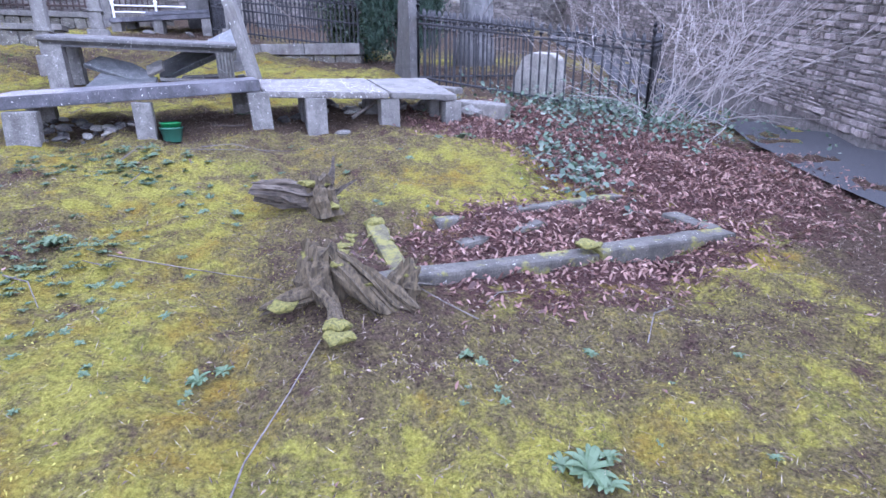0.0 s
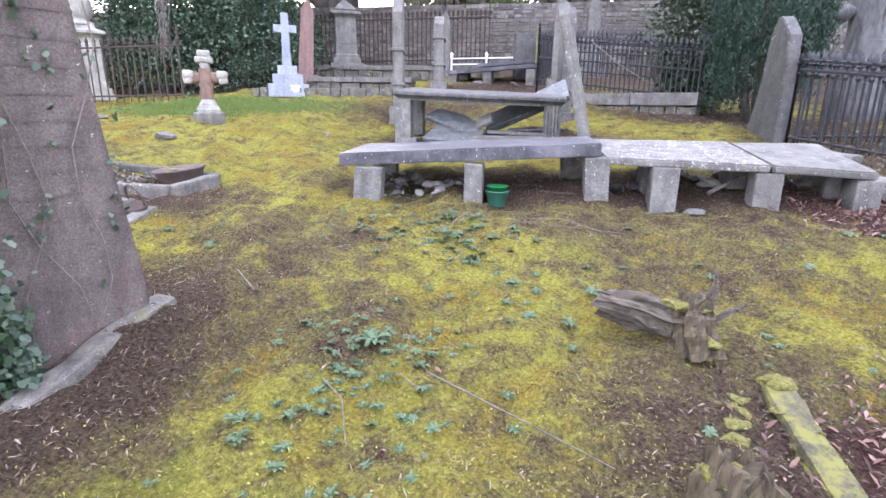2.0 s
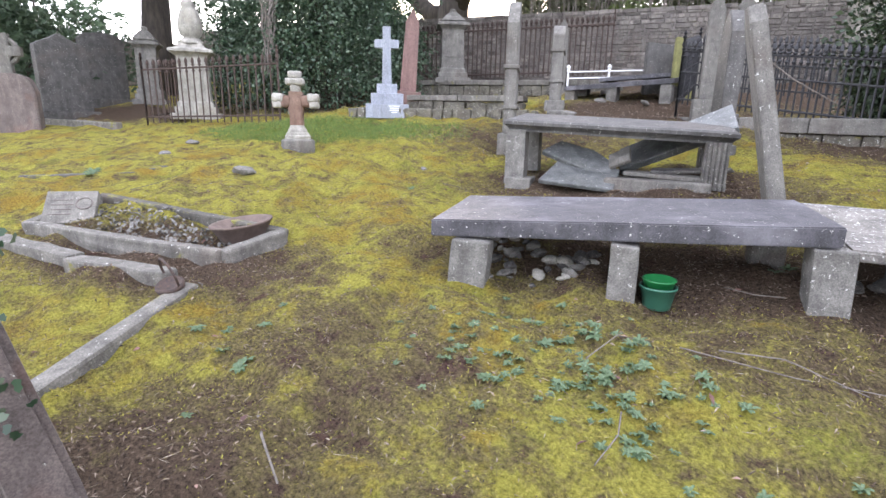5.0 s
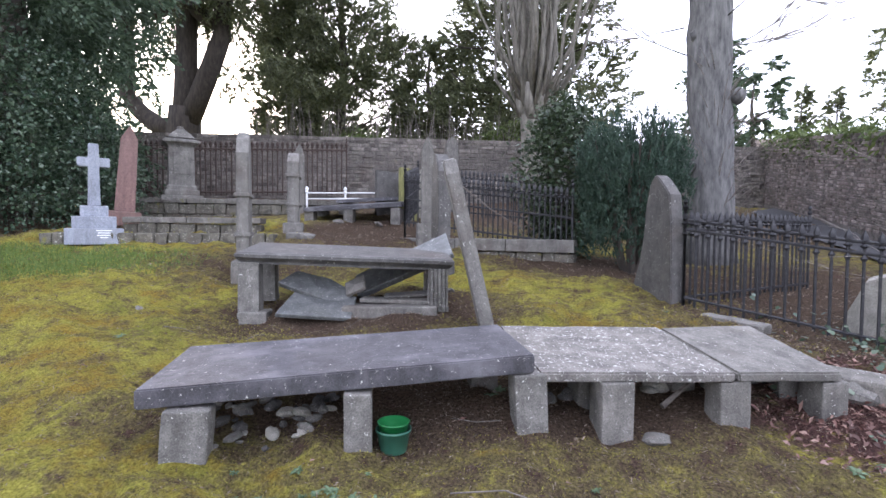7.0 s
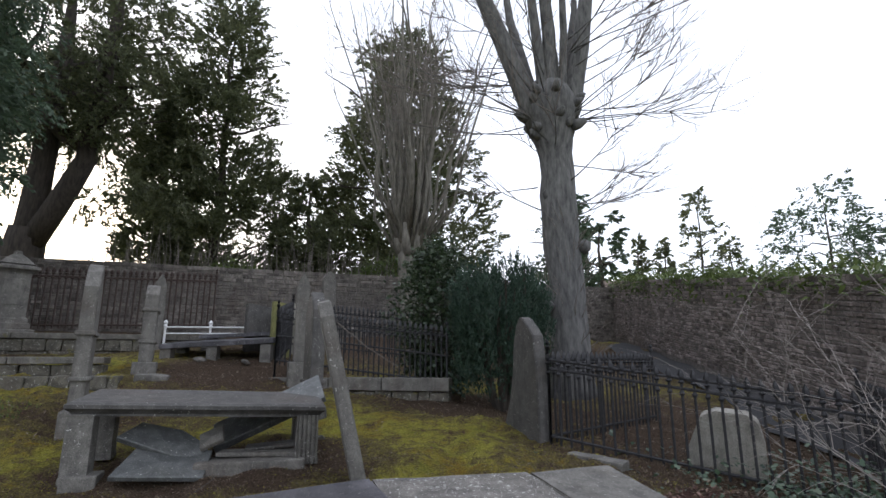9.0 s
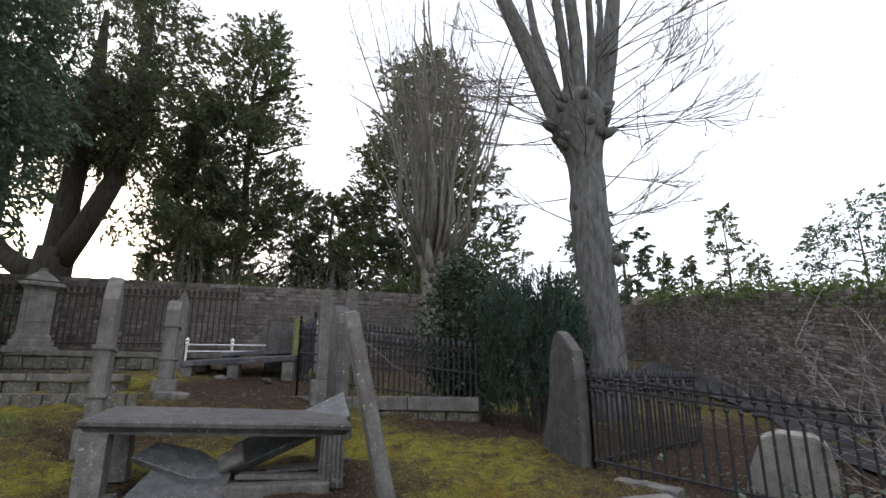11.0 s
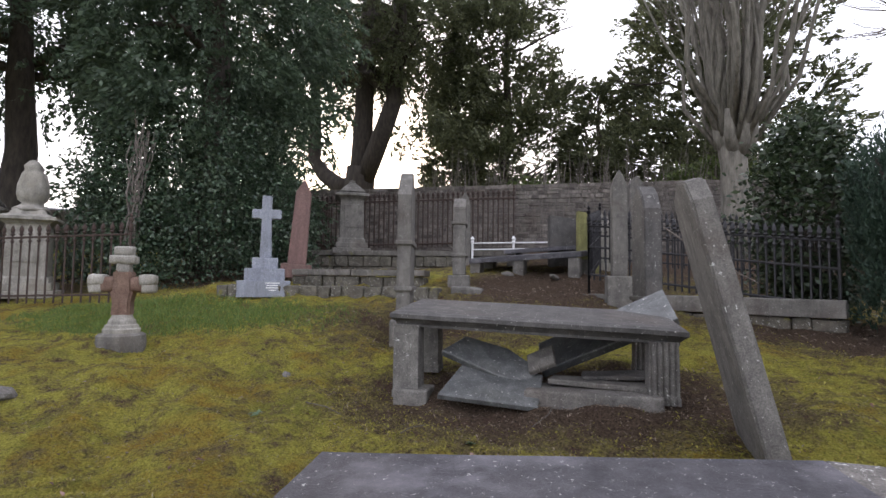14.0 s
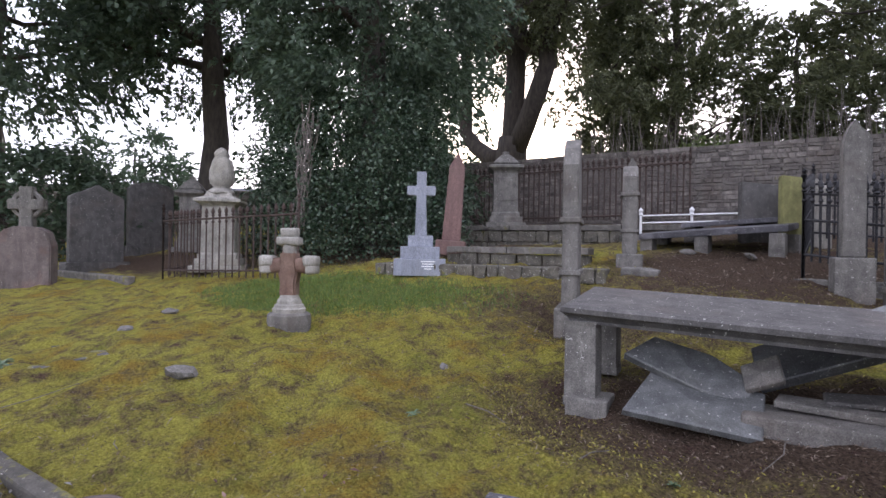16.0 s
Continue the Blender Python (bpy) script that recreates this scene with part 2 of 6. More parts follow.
def ground_material():
    """Moss lawn over soil: moss, bare litter, red leaf bed and grass follow painted areas, broken up at three scales."""
    mat, nt, b = shader("moss_lawn")
    att = nt.nodes.new("ShaderNodeAttribute")
    att.attribute_name = "cover"
    sep = nt.nodes.new("ShaderNodeSeparateColor")
    nt.links.new(att.outputs["Color"], sep.inputs[0])
    big, mid, fine = noise_out(nt, 1.5, 6, 0.65), noise_out(nt, 5.5, 8, 0.75), noise_out(nt, 55, 8, 0.8)
    fine = ramp(nt, fine, [(0.36, (0, 0, 0)), (0.64, (1, 1, 1))])
    mossy = mixed(nt, fine, (0.17, 0.16, 0.03), (0.66, 0.60, 0.12))
    mossy = mixed(nt, ramp(nt, mid, [(0.43, (0, 0, 0)), (0.72, (1, 1, 1))]), mossy, mixed(nt, fine, (0.09, 0.08, 0.03), (0.44, 0.40, 0.10)))
    mossy = mixed(nt, ramp(nt, big, [(0.48, (0, 0, 0)), (0.62, (0.85, 0.85, 0.85))]), mossy, mixed(nt, fine, (0.14, 0.085, 0.02), (0.50, 0.32, 0.06)))
    mossy = mixed(nt, ramp(nt, noise_out(nt, 2.3, 4, 0.6), [(0.54, (0, 0, 0)), (0.66, (0.6, 0.6, 0.6))]), mossy, mixed(nt, fine, (0.09, 0.11, 0.025), (0.27, 0.30, 0.07)))
    soil = mixed(nt, fine, (0.03, 0.022, 0.016), (0.21, 0.15, 0.105))
    redbed = mixed(nt, fine, (0.035, 0.02, 0.018), (0.20, 0.11, 0.095))
    grass = mixed(nt, fine, (0.07, 0.11, 0.02), (0.20, 0.26, 0.05))
    def thresh(src, extra, lo, hi):
        a = nt.nodes.new("ShaderNodeMath")
        a.operation = "ADD"
        nt.links.new(src, a.inputs[0])
        nt.links.new(extra, a.inputs[1])
        return ramp(nt, a.outputs[0], [(lo, (0, 0, 0)), (hi, (1, 1, 1))])
    halfm = nt.nodes.new("ShaderNodeMath")
    halfm.operation = "MULTIPLY_ADD"
    halfm.inputs[1].default_value, halfm.inputs[2].default_value = 2.4, -0.92
    nt.links.new(mid, halfm.inputs[0])
    col = mixed(nt, thresh(sep.outputs[2], halfm.outputs[0], 0.6, 0.85), mossy, grass)
    thin = mixed(nt, fine, (0.06, 0.05, 0.025), (0.34, 0.28, 0.12))
    col = mixed(nt, thresh(sep.outputs[0], halfm.outputs[0], 0.22, 0.55), col, thin)
    col = mixed(nt, thresh(sep.outputs[0], halfm.outputs[0], 0.55, 0.92), col, soil)
    col = mixed(nt, thresh(sep.outputs[1], halfm.outputs[0], 0.45, 0.8), col, redbed)
    nt.links.new(col, b.inputs["Base Color"])
    b.inputs["Roughness"].default_value = 1.0
    b.inputs["Specular IOR Level"].default_value = 0.1
    bump(nt, b, fine, 1.0, 0.03)
    return mat


MOSSLAWN = ground_material()

# ---- mesh helpers ----
def part(name, bm, material, parent=None, label="", smooth=False):
    me = bpy.data.meshes.new(name)
    bm.to_mesh(me)
    bm.free()
    me.materials.append(material)
    if smooth:
        me.polygons.foreach_set("use_smooth", [True] * len(me.polygons))
    ob = new(name, me)
    if parent:
        ob.parent = parent
    if label:
        ob["label"] = label
    return ob


def thing(name, m, label, category, group="", kind=""):
    ob = new(name)
    ob.matrix_world = m
    ob.empty_display_size = 0.1
    return tagged(ob, label, category, group, kind)


def soup(name, verts, faces, material, parent=None):
    me = bpy.data.meshes.new(name)
    v, f = np.asarray(verts, np.float32), np.asarray(faces, np.int32)
    k = f.shape[1]
    me.vertices.add(len(v))
    me.vertices.foreach_set("co", v.ravel())
    me.loops.add(f.size)
    me.loops.foreach_set("vertex_index", f.ravel())
    me.polygons.add(len(f))
    me.polygons.foreach_set("loop_start", np.arange(0, f.size, k, dtype=np.int32))
    me.update(calc_edges=True)
    me.materials.append(material)
    ob = new(name, me)
    if parent:
        ob.parent = parent
    return ob


def rough_up(bm, amount, freq=4.0, seed=0.0):
    for v in bm.verts:
        v.co += noise.noise_vector(v.co * freq + Vector((seed, seed * 0.7, 1.3))) * amount


def block(sx, sy, sz, bevel=0.01, wear=0.004, cuts=2, seed=0.0, at=(0, 0, 0)):
    """A worn block with its base centred on the origin (or at)."""
    bm = bmesh.new()
    bmesh.ops.create_cube(bm, size=1)
    bmesh.ops.scale(bm, vec=(sx, sy, sz), verts=bm.verts)
    bmesh.ops.translate(bm, vec=(0, 0, sz / 2), verts=bm.verts)
    bmesh.ops.bevel(bm, geom=bm.edges[:], offset=bevel, segments=2, affect="EDGES", profile=0.6)
    if cuts:
        bmesh.ops.subdivide_edges(bm, edges=[e for e in bm.edges if e.calc_length() > 0.12], cuts=cuts, use_grid_fill=True)
    if wear:
        rough_up(bm, wear, 7.0, seed)
    bmesh.ops.translate(bm, vec=at, verts=bm.verts)
    return bm


def prism(outline, depth, bevel=0.012, wear=0.003, seed=0.0):
    """An upright slab: an outline in x and z, given a thickness in y, with softened edges."""
    bm = bmesh.new()
    f = bm.faces.new([bm.verts.new((x, -depth / 2, z)) for x, z in outline])
    r = bmesh.ops.extrude_face_region(bm, geom=[f])
    bmesh.ops.translate(bm, vec=(0, depth, 0), verts=[v for v in r["geom"] if isinstance(v, bmesh.types.BMVert)])
    bmesh.ops.recalc_face_normals(bm, faces=bm.faces)
    sharp = [e for e in bm.edges if len(e.link_faces) == 2 and e.calc_face_angle(0) > 0.7]
    bmesh.ops.bevel(bm, geom=sharp, offset=bevel, segments=2, affect="EDGES")
    if wear:
        rough_up(bm, wear, 5.0, seed)
    return bm


def lathe(profile, segments=24, square=False):
    """A turned body from (radius, height) pairs; square gives four flat sides."""
    n = 4 if square else segments
    bm = bmesh.new()
    rings = []
    for r, z in profile:
        k = r * math.sqrt(2) if square else r
        rings.append([bm.verts.new((k * math.cos(2 * math.pi * (i + 0.5) / n), k * math.sin(2 * math.pi * (i + 0.5) / n), z)) for i in range(n)])
    for a, b in zip(rings, rings[1:]):
        for i in range(n):
            bm.faces.new((a[i], a[(i + 1) % n], b[(i + 1) % n], b[i]))
    bm.faces.new(rings[0][::-1])
    bm.faces.new(rings[-1])
    return bm


def tube(bm, points, radii, sides=7):
    """A tapered tube through the points."""
    pts = [Vector(p) for p in points]
    prev = None
    for i, p in enumerate(pts):
        d = (pts[min(i + 1, len(pts) - 1)] - pts[max(i - 1, 0)]).normalized()
        a = d.orthogonal().normalized() if i == 0 else (a - d * a.dot(d)).normalized()
        b = d.cross(a)
        ring = [bm.verts.new(p + (a * math.cos(2 * math.pi * k / sides) + b * math.sin(2 * math.pi * k / sides)) * radii[i]) for k in range(sides)]
        if prev:
            for k in range(sides):
                bm.faces.new((prev[k], prev[(k + 1) % sides], ring[(k + 1) % sides], ring[k]))
        else:
            bm.faces.new(ring[::-1])
        prev = ring
    bm.faces.new(prev)


def wiggly(a, b, n, amount, rng):
    a, b = Vector(a), Vector(b)
    k = (b - a).length * amount
    return [a.lerp(b, i / n) + (Vector((rng.uniform(-k, k), rng.uniform(-k, k), rng.uniform(-k, k))) if 0 < i < n else Vector()) for i in range(n + 1)]

# ---- the lie of the land ----
NEAR = np.array([(-.05, 2.5, .22), (-.75, 3.37, .36), (-3.57, 4.2, .75), (-1.67, 5.03, .71), (-2.7, 4.7, .70), (1.89, 3.21, .26), (1.35, 3.97, .32),
                 (-3.1, 2.25, .45), (-7.66, 5.93, 1.28), (-8.4, 8.2, 1.68), (-4.51, 6.32, .95), (-2.2, 5.92, 1.0), (-.65, 8.9, 1.22), (-.5, 7.6, 1.18),
                 (-5.78, 10.2, 1.82), (-6.84, 4.7, 1.13), (-4.9, 3.5, .72), (.69, 3.45, .22), (-13, 6, 1.45), (0, 6.0, .83), (-2.7, 7.0, 1.05)])
FAR = np.array([(-6, 12.5, 2.2), (-6, 16, 2.65), (-6, 20, 2.95), (-2, 20, 2.9), (4, 14, 1.6), (4, 20, 2.6), (-15, 10, 2.0), (-22, 8, 2.2), (-11, 13.0, 2.3),
                (-16, 16, 2.6), (4.2, 5.4, .42), (4.2, 8.9, .55), (0, 0, -.1), (-3, 0, .2), (3, 0, -.1), (2.6, 7.6, .85), (1.0, 9.5, 1.1)])
HILLS = np.vstack((NEAR, FAR))
SLOPE = np.linalg.lstsq(np.c_[HILLS[:, :2], np.ones(len(HILLS))], HILLS[:, 2], rcond=None)[0]
REST = HILLS[:, 2] - np.c_[HILLS[:, :2], np.ones(len(HILLS))] @ SLOPE


WAVES = [(w, amp, a, ph) for (w, amp), a, ph in zip([(2.2, .012), (1.1, .011), (0.55, .009), (0.30, .006), (0.19, .004)] * 4,
                                                    np.random.RandomState(3).uniform(0, 6.283, 20), np.random.RandomState(4).uniform(0, 6.283, 20))]


def lumps(x, y):
    """The small unevenness of the lawn."""
    z = np.zeros_like(x)
    bend = 1.5 * np.sin(x * 2.1 + y * 1.3) + 1.2 * np.sin(y * 3.7 - x * 1.1)
    for w, amp, a, ph in WAVES:
        z += amp * np.sin((x * math.cos(a) + y * math.sin(a)) * 2 * math.pi / w + ph + bend)
    return z


def land(x, y):
    """Ground heights for arrays of places."""
    x, y = np.clip(np.asarray(x, float), -26, 7), np.clip(np.asarray(y, float), -3, 22)
    top, low = np.zeros_like(x), np.zeros_like(x)
    for (hx, hy, _), r in zip(HILLS, REST):
        w = np.exp(-((hx - x) ** 2 + (hy - y) ** 2) / (2 * 1.0 ** 2)) + 0.02 / (1 + (hx - x) ** 2 + (hy - y) ** 2)
        top, low = top + w * r, low + w
    return SLOPE[0] * x + SLOPE[1] * y + SLOPE[2] + top / (low + 0.12) + lumps(x, y)


def gz(x, y):
    return float(land(np.array([x]), np.array([y]))[0])


def near_box(x, y, cx, cy, rx, ry, turn=0.0):
    """1 inside a soft-edged ellipse, falling to 0 outside it."""
    c, s = math.cos(radians(turn)), math.sin(radians(turn))
    u, v = ((x - cx) * c + (y - cy) * s) / rx, (-(x - cx) * s + (y - cy) * c) / ry
    return np.clip(1.6 - 1.2 * np.sqrt(u * u + v * v), 0, 1)


def covers(x, y):
    """How much bare litter, red leaves and grass lie at a place."""
    soil = np.maximum.reduce([near_box(x, y, -1.7, 5.5, 2.4, 0.5, 20), near_box(x, y, -1.3, 4.9, 1.9, 0.5, 22) * 0.4, near_box(x, y, -3.6, 7.0, 1.5, 0.8, 22), near_box(x, y, -3.2, 1.6, 0.75, 1.3, 10),
                              near_box(x, y, -5.0, 11.0, 1.6, 1.9, -10), near_box(x, y, -0.8, 10.0, 2.2, 1.0, -10), near_box(x, y, 2.2, 8.6, 2.6, 3.2, -20),
                              near_box(x, y, -0.4, 2.6, 0.7, 1.1, 15) * 0.62, near_box(x, y, -15.5, 6.6, 2.8, 1.2, 20), near_box(x, y, -12.6, 11, 3.2, 2.6, 20),
                              near_box(x, y, 0.9, 2.15, 1.5, 0.45, 15) * 0.44, near_box(x, y, 1.7, 1.2, 1.6, 0.8, 15) * 0.24, near_box(x, y, -3.4, 3.3, 0.8, 0.6, 0) * 0.4, near_box(x, y, -2.4, 2.7, 0.5, 0.4, 0) * 0.36, near_box(x, y, -5.4, 3.3, 1.2, 0.5, 25) * 0.9, near_box(x, y, 3.2, 3.5, 0.8, 3.0, -10),
                              near_box(x, y, -4, 17, 12, 4.5, 0) * 0.9, near_box(x, y, -0.9, 4.3, 0.9, 0.5, 10) * 0.34, near_box(x, y, -5.6, 8.4, 1.5, 0.9, 20) * 0.55])
    red = np.maximum.reduce([near_box(x, y, 1.0, 3.3, 1.3, 0.7, 24), near_box(x, y, 2.2, 5.0, 1.3, 1.5, 0), near_box(x, y, 0.9, 5.9, 1.2, 0.8, 0) * 0.9])
    grass = np.maximum.reduce([near_box(x, y, -8.4, 6.9, 1.9, 0.8, 35), near_box(x, y, -9.6, 7.0, 1.5, 0.7, 25)])
    far = np.clip((np.hypot(x + 6, y - 8) - 24) / 6, 0, 1)
    return soil, red, np.maximum(grass, far)


def axis(lo, hi, step, reach):
    mid = np.arange(lo, hi + step / 2, step)
    grow = step * np.cumsum(1.16 ** np.arange(1, 200))
    grow = grow[grow < reach]
    return np.concatenate((lo - grow[::-1], mid, hi + grow))


def build_ground():
    xs, ys = axis(-9.5, 4.2, 0.06, 900), axis(0.2, 9.5, 0.06, 900)
    gx, gy = np.meshgrid(xs, ys)
    z = land(gx, gy)
    n, m = len(xs), len(ys)
    verts = np.c_[gx.ravel(), gy.ravel(), z.ravel()]
    idx = np.arange(n * m).reshape(m, n)
    faces = np.c_[idx[:-1, :-1].ravel(), idx[:-1, 1:].ravel(), idx[1:, 1:].ravel(), idx[1:, :-1].ravel()]
    ob = soup("ground", verts.tolist(), faces.tolist(), MOSSLAWN)
    ob.data.polygons.foreach_set("use_smooth", [True] * len(ob.data.polygons))
    s, r, g = covers(gx.ravel(), gy.ravel())
    att = ob.data.color_attributes.new("cover", "FLOAT_COLOR", "POINT")
    att.data.foreach_set("color", np.c_[s, r, g, np.ones_like(s)].ravel())
    tagged(ob, "mossy churchyard lawn with bare soil and leaf litter", "ground", kind="structure")


build_ground()

# ---- scattered cover ----
def flecks(name, n, box, size, lift, material, keep, seed, label, category, tilt=0.5, aspect=0.6, fold=0.25):
    """Many small folded leaves lying on the ground where keep(x, y) allows them."""
    rs = np.random.RandomState(seed)
    x, y = rs.uniform(box[0], box[1], n), rs.uniform(box[2], box[3], n)
    ok = rs.uniform(0, 1, n) < keep(x, y)
    x, y = x[ok], y[ok]
    z = land(x, y) + rs.uniform(0, lift, len(x))
    a, s = rs.uniform(0, 6.283, len(x)), rs.uniform(size * 0.5, size * 1.3, len(x))
    t1, t2 = rs.normal(0, tilt, len(x)), rs.normal(0, tilt, len(x))
    u = np.c_[np.cos(a), np.sin(a), t1] * s[:, None]
    v = np.c_[-np.sin(a), np.cos(a), t2] * (s * aspect)[:, None]
    up = np.c_[np.zeros_like(s), np.zeros_like(s), s * fold]
    c = np.c_[x, y, z]
    verts = np.stack((c - u, c - v * 0.6 + up, c + u, c + v * 0.6 + up), 1).reshape(-1, 3)
    i = np.arange(len(x)) * 4
    faces = np.concatenate((np.c_[i, i + 1, i + 2], np.c_[i, i + 2, i + 3]))
    return tagged(soup(name, verts.tolist(), faces.tolist(), material), label, category, kind="stuff")


def shoots(name, n, box, height, width, material, keep, seed, label, category):
    """Many short upright shoots."""
    rs = np.random.RandomState(seed)
    x, y = rs.uniform(box[0], box[1], n), rs.uniform(box[2], box[3], n)
    ok = rs.uniform(0, 1, n) < keep(x, y)
    x, y = x[ok], y[ok]
    z = land(x, y) - 0.012
    a, h = rs.uniform(0, 6.283, len(x)), rs.uniform(height * 0.5, height * 1.4, len(x))
    lean = rs.normal(0, 0.6, (len(x), 2)) * h[:, None]
    w = width * rs.uniform(0.6, 1.4, len(x))
    d = np.c_[np.cos(a) * w, np.sin(a) * w, np.zeros_like(w)]
    c = np.c_[x, y, z]
    tip = c + np.c_[lean, h + 0.02]
    verts = np.stack((c - d, c + d, tip), 1).reshape(-1, 3)
    faces = np.arange(len(x) * 3).reshape(-1, 3)
    return tagged(soup(name, verts.tolist(), faces.tolist(), material), label, category, kind="stuff")


def patchy(x, y, f=1.0):
    return 0.5 + 0.25 * np.sin(x * 2.3 * f + 1.7 * np.sin(y * 1.9 * f)) + 0.25 * np.sin(y * 3.1 * f + 1.3 * np.sin(x * 2.7 * f + 2))


def moss_here(x, y):
    s, r, g = covers(x, y)
    return np.clip(1.1 - s * 1.25 - r * 1.5, 0.0, 1) * (0.25 + 0.75 * patchy(x, y))


flecks("moss", 330000, (-6.5, 3.2, 0.4, 6.6), 0.0058, 0.009, LF_MOSS, moss_here, 11, "yellow-green moss covering the lawn", "moss", tilt=0.55, aspect=0.55, fold=0.3)
shoots("grass", 26000, (-11, -6, 5.8, 8.4), 0.05, 0.006, LF_GRASS, lambda x, y: covers(x, y)[2], 12, "short green grass beside the stepped plinth", "grass")
flecks("dead_leaves", 38000, (-0.6, 4.2, 2.2, 7.6), 0.023, 0.03, LF_DEAD, lambda x, y: np.clip(covers(x, y)[1] * 1.1, 0, 1), 13, "fallen red-brown leaves around the old kerbs", "leaves")
flecks("moss", 130000, (-12, 3, 5.6, 10.5), 0.011, 0.014, LF_MOSS, moss_here, 15, "yellow-green moss on the upper lawn", "moss", tilt=0.55, aspect=0.55, fold=0.3)
flecks("leaf_litter", 130000, (-7, 4, 0.2, 7.5), 0.013, 0.012, LF_LITTER, lambda x, y: np.clip(0.22 * patchy(x, y, 2.1) + covers(x, y)[0] * 0.8, 0, 1), 14, "brown leaf litter and needles on bare soil", "litter", aspect=0.3)
flecks("leaf_litter", 30000, (-13, 4, 7, 13.5), 0.024, 0.015, LF_LITTER, lambda x, y: np.clip(0.12 * patchy(x, y, 2.1) + covers(x, y)[0] * 0.8, 0, 1), 16, "brown leaf litter and needles below the far graves", "litter", aspect=0.35)
flecks("straw", 30000, (-7, 4, 0.3, 8), 0.026, 0.014, LF_STRAW, lambda x, y: 0.25 + 0.6 * patchy(x, y, 1.4), 18, "pale dry grass stalks lying on the lawn", "straw", tilt=0.2, aspect=0.07, fold=0.02)
flecks("fallen_leaves", 420, (-7, 4, 0.6, 8), 0.028, 0.012, LF_DEAD, lambda x, y: 0.3 + 0.6 * patchy(x, y, 0.7), 19, "single fallen leaves on the moss", "leaves", tilt=0.3)

# ---- walls ----
def rubble_wall(name, length, height, thick, m, slope, stone_mat, core_mat, label, seed, course=0.16, face=-1, near=None):
    """A rubble wall along its x axis: a mortar core with stones proud of one face. slope: rise per metre of its top and foot."""
    rng = random.Random(seed)
    root = thing(name, m, label, "wall", kind="structure")
    bm = bmesh.new()
    bmesh.ops.create_cube(bm, size=1)
    for v in bm.verts:
        x = (v.co.x + 0.5) * length
        v.co = Vector((x, v.co.y * thick, (-0.4 if v.co.z < 0 else height) + slope * x))
    part("wall_core", bm, core_mat, root)
    singles = 0
    bm = bmesh.new()
    z = 0.0
    while z < height - 0.05:
        h = min(rng.uniform(course * 0.6, course * 1.35), height - z)
        x = rng.uniform(0, 0.2)
        while x < length - 0.15:
            w = min(rng.uniform(course * 0.8, course * 1.2) * rng.choice((1, 1.6, 2.4, 3.6)), length - x)
            p = rng.uniform(0.012, 0.045)
            c = [(x + rng.uniform(.004, .02), z + rng.uniform(.004, .02)), (x + w - rng.uniform(.004, .02), z + rng.uniform(.004, .02)),
                 (x + w - rng.uniform(.004, .025), z + h - rng.uniform(.004, .02)), (x + rng.uniform(.004, .025), z + h - rng.uniform(.004, .02))]
            y0, y1 = face * (thick / 2 - 0.01), face * (thick / 2 + p)
            cx, cz = x + w / 2, z + h / 2
            back = [bm.verts.new((a, y0, b + slope * a)) for a, b in c]
            front = [bm.verts.new((cx + (a - cx) * 0.86, y1, cz + (b - cz) * 0.82 + slope * a)) for a, b in c]
            if near and near[0] < x < near[1] and near[2] < z and singles < 290:
                singles += 1
                pc = [v.co.copy() for v in back + front]
                for v in back + front:
                    bm.verts.remove(v)
                one = bmesh.new()
                w_ = [one.verts.new(p) for p in pc]
                one.faces.new(w_[4:])
                for i in range(4):
                    one.faces.new((w_[i], w_[(i + 1) % 4], w_[4 + (i + 1) % 4], w_[4 + i]))
                part("stone", one, stone_mat, root)
                x += w
                continue
            bm.faces.new(front if face < 0 else front[::-1])
            for i in range(4):
                q = (back[i], back[(i + 1) % 4], front[(i + 1) % 4], front[i])
                bm.faces.new(q if face < 0 else q[::-1])
            x += w
        z += h
    stones = part("stonework", bm, stone_mat, root)
    stones["kind"] = "stuff"
    bm = bmesh.new()
    x = 0.0
    while x < length - 0.1:
        w = min(rng.uniform(0.3, 0.7), length - x)
        r = bmesh.ops.create_cube(bm, size=1)
        for v in r["verts"]:
            a = x + w / 2 + v.co.x * (w - 0.02)
            v.co = Vector((a, v.co.y * (thick + 0.06), height + 0.05 + v.co.z * rng.uniform(0.08, 0.13) + slope * a))
        x += w
    cop = part("coping", bm, stone_mat, root)
    cop["kind"] = "stuff"
    return root


rubble_wall("wall_north", 31.0, 2.0, 0.5, pose(-24.6, 12.65, 2.85, 0, 0, 18.6), -0.003, WALLSTONE, WALLCORE, "mossy grey rubble boundary wall behind the graves", 1, .105, near=(13.0, 22.0, 0.9))
rubble_wall("wall_east", 29.2, 2.1, 0.5, pose(5.05, 23.3, 3.085, 0, 0, -90), -0.145, BROWNSTONE, WALLCORE, "tall dark rubble wall beside the sunken path", 2, .075, face=-1, near=(11.5, 16.0, 1.0))
rubble_wall("wall_west", 24.0, 2.0, 0.5, pose(-25.9, -3.7, 1.6, 0, 0, 90), 0.05, WALLSTONE, WALLCORE, "grey rubble boundary wall behind dark headstones", 3, face=-1)


def build_path():
    ys = np.arange(-8, 20, 0.5)
    verts, faces = [], []
    for i, y in enumerate(ys):
        for x in (3.55 + 0.12 * math.sin(y), 4.2, 4.78):
            verts.append((x, y, gz(x, y) + 0.035))
    for i in range(len(ys) - 1):
        for k in range(2):
            a = i * 3 + k
            faces.append((a, a + 1, a + 4, a + 3))
    tagged(soup("path", verts, faces, TARMAC), "narrow dark tarmac path at the foot of the wall", "path", kind="structure")


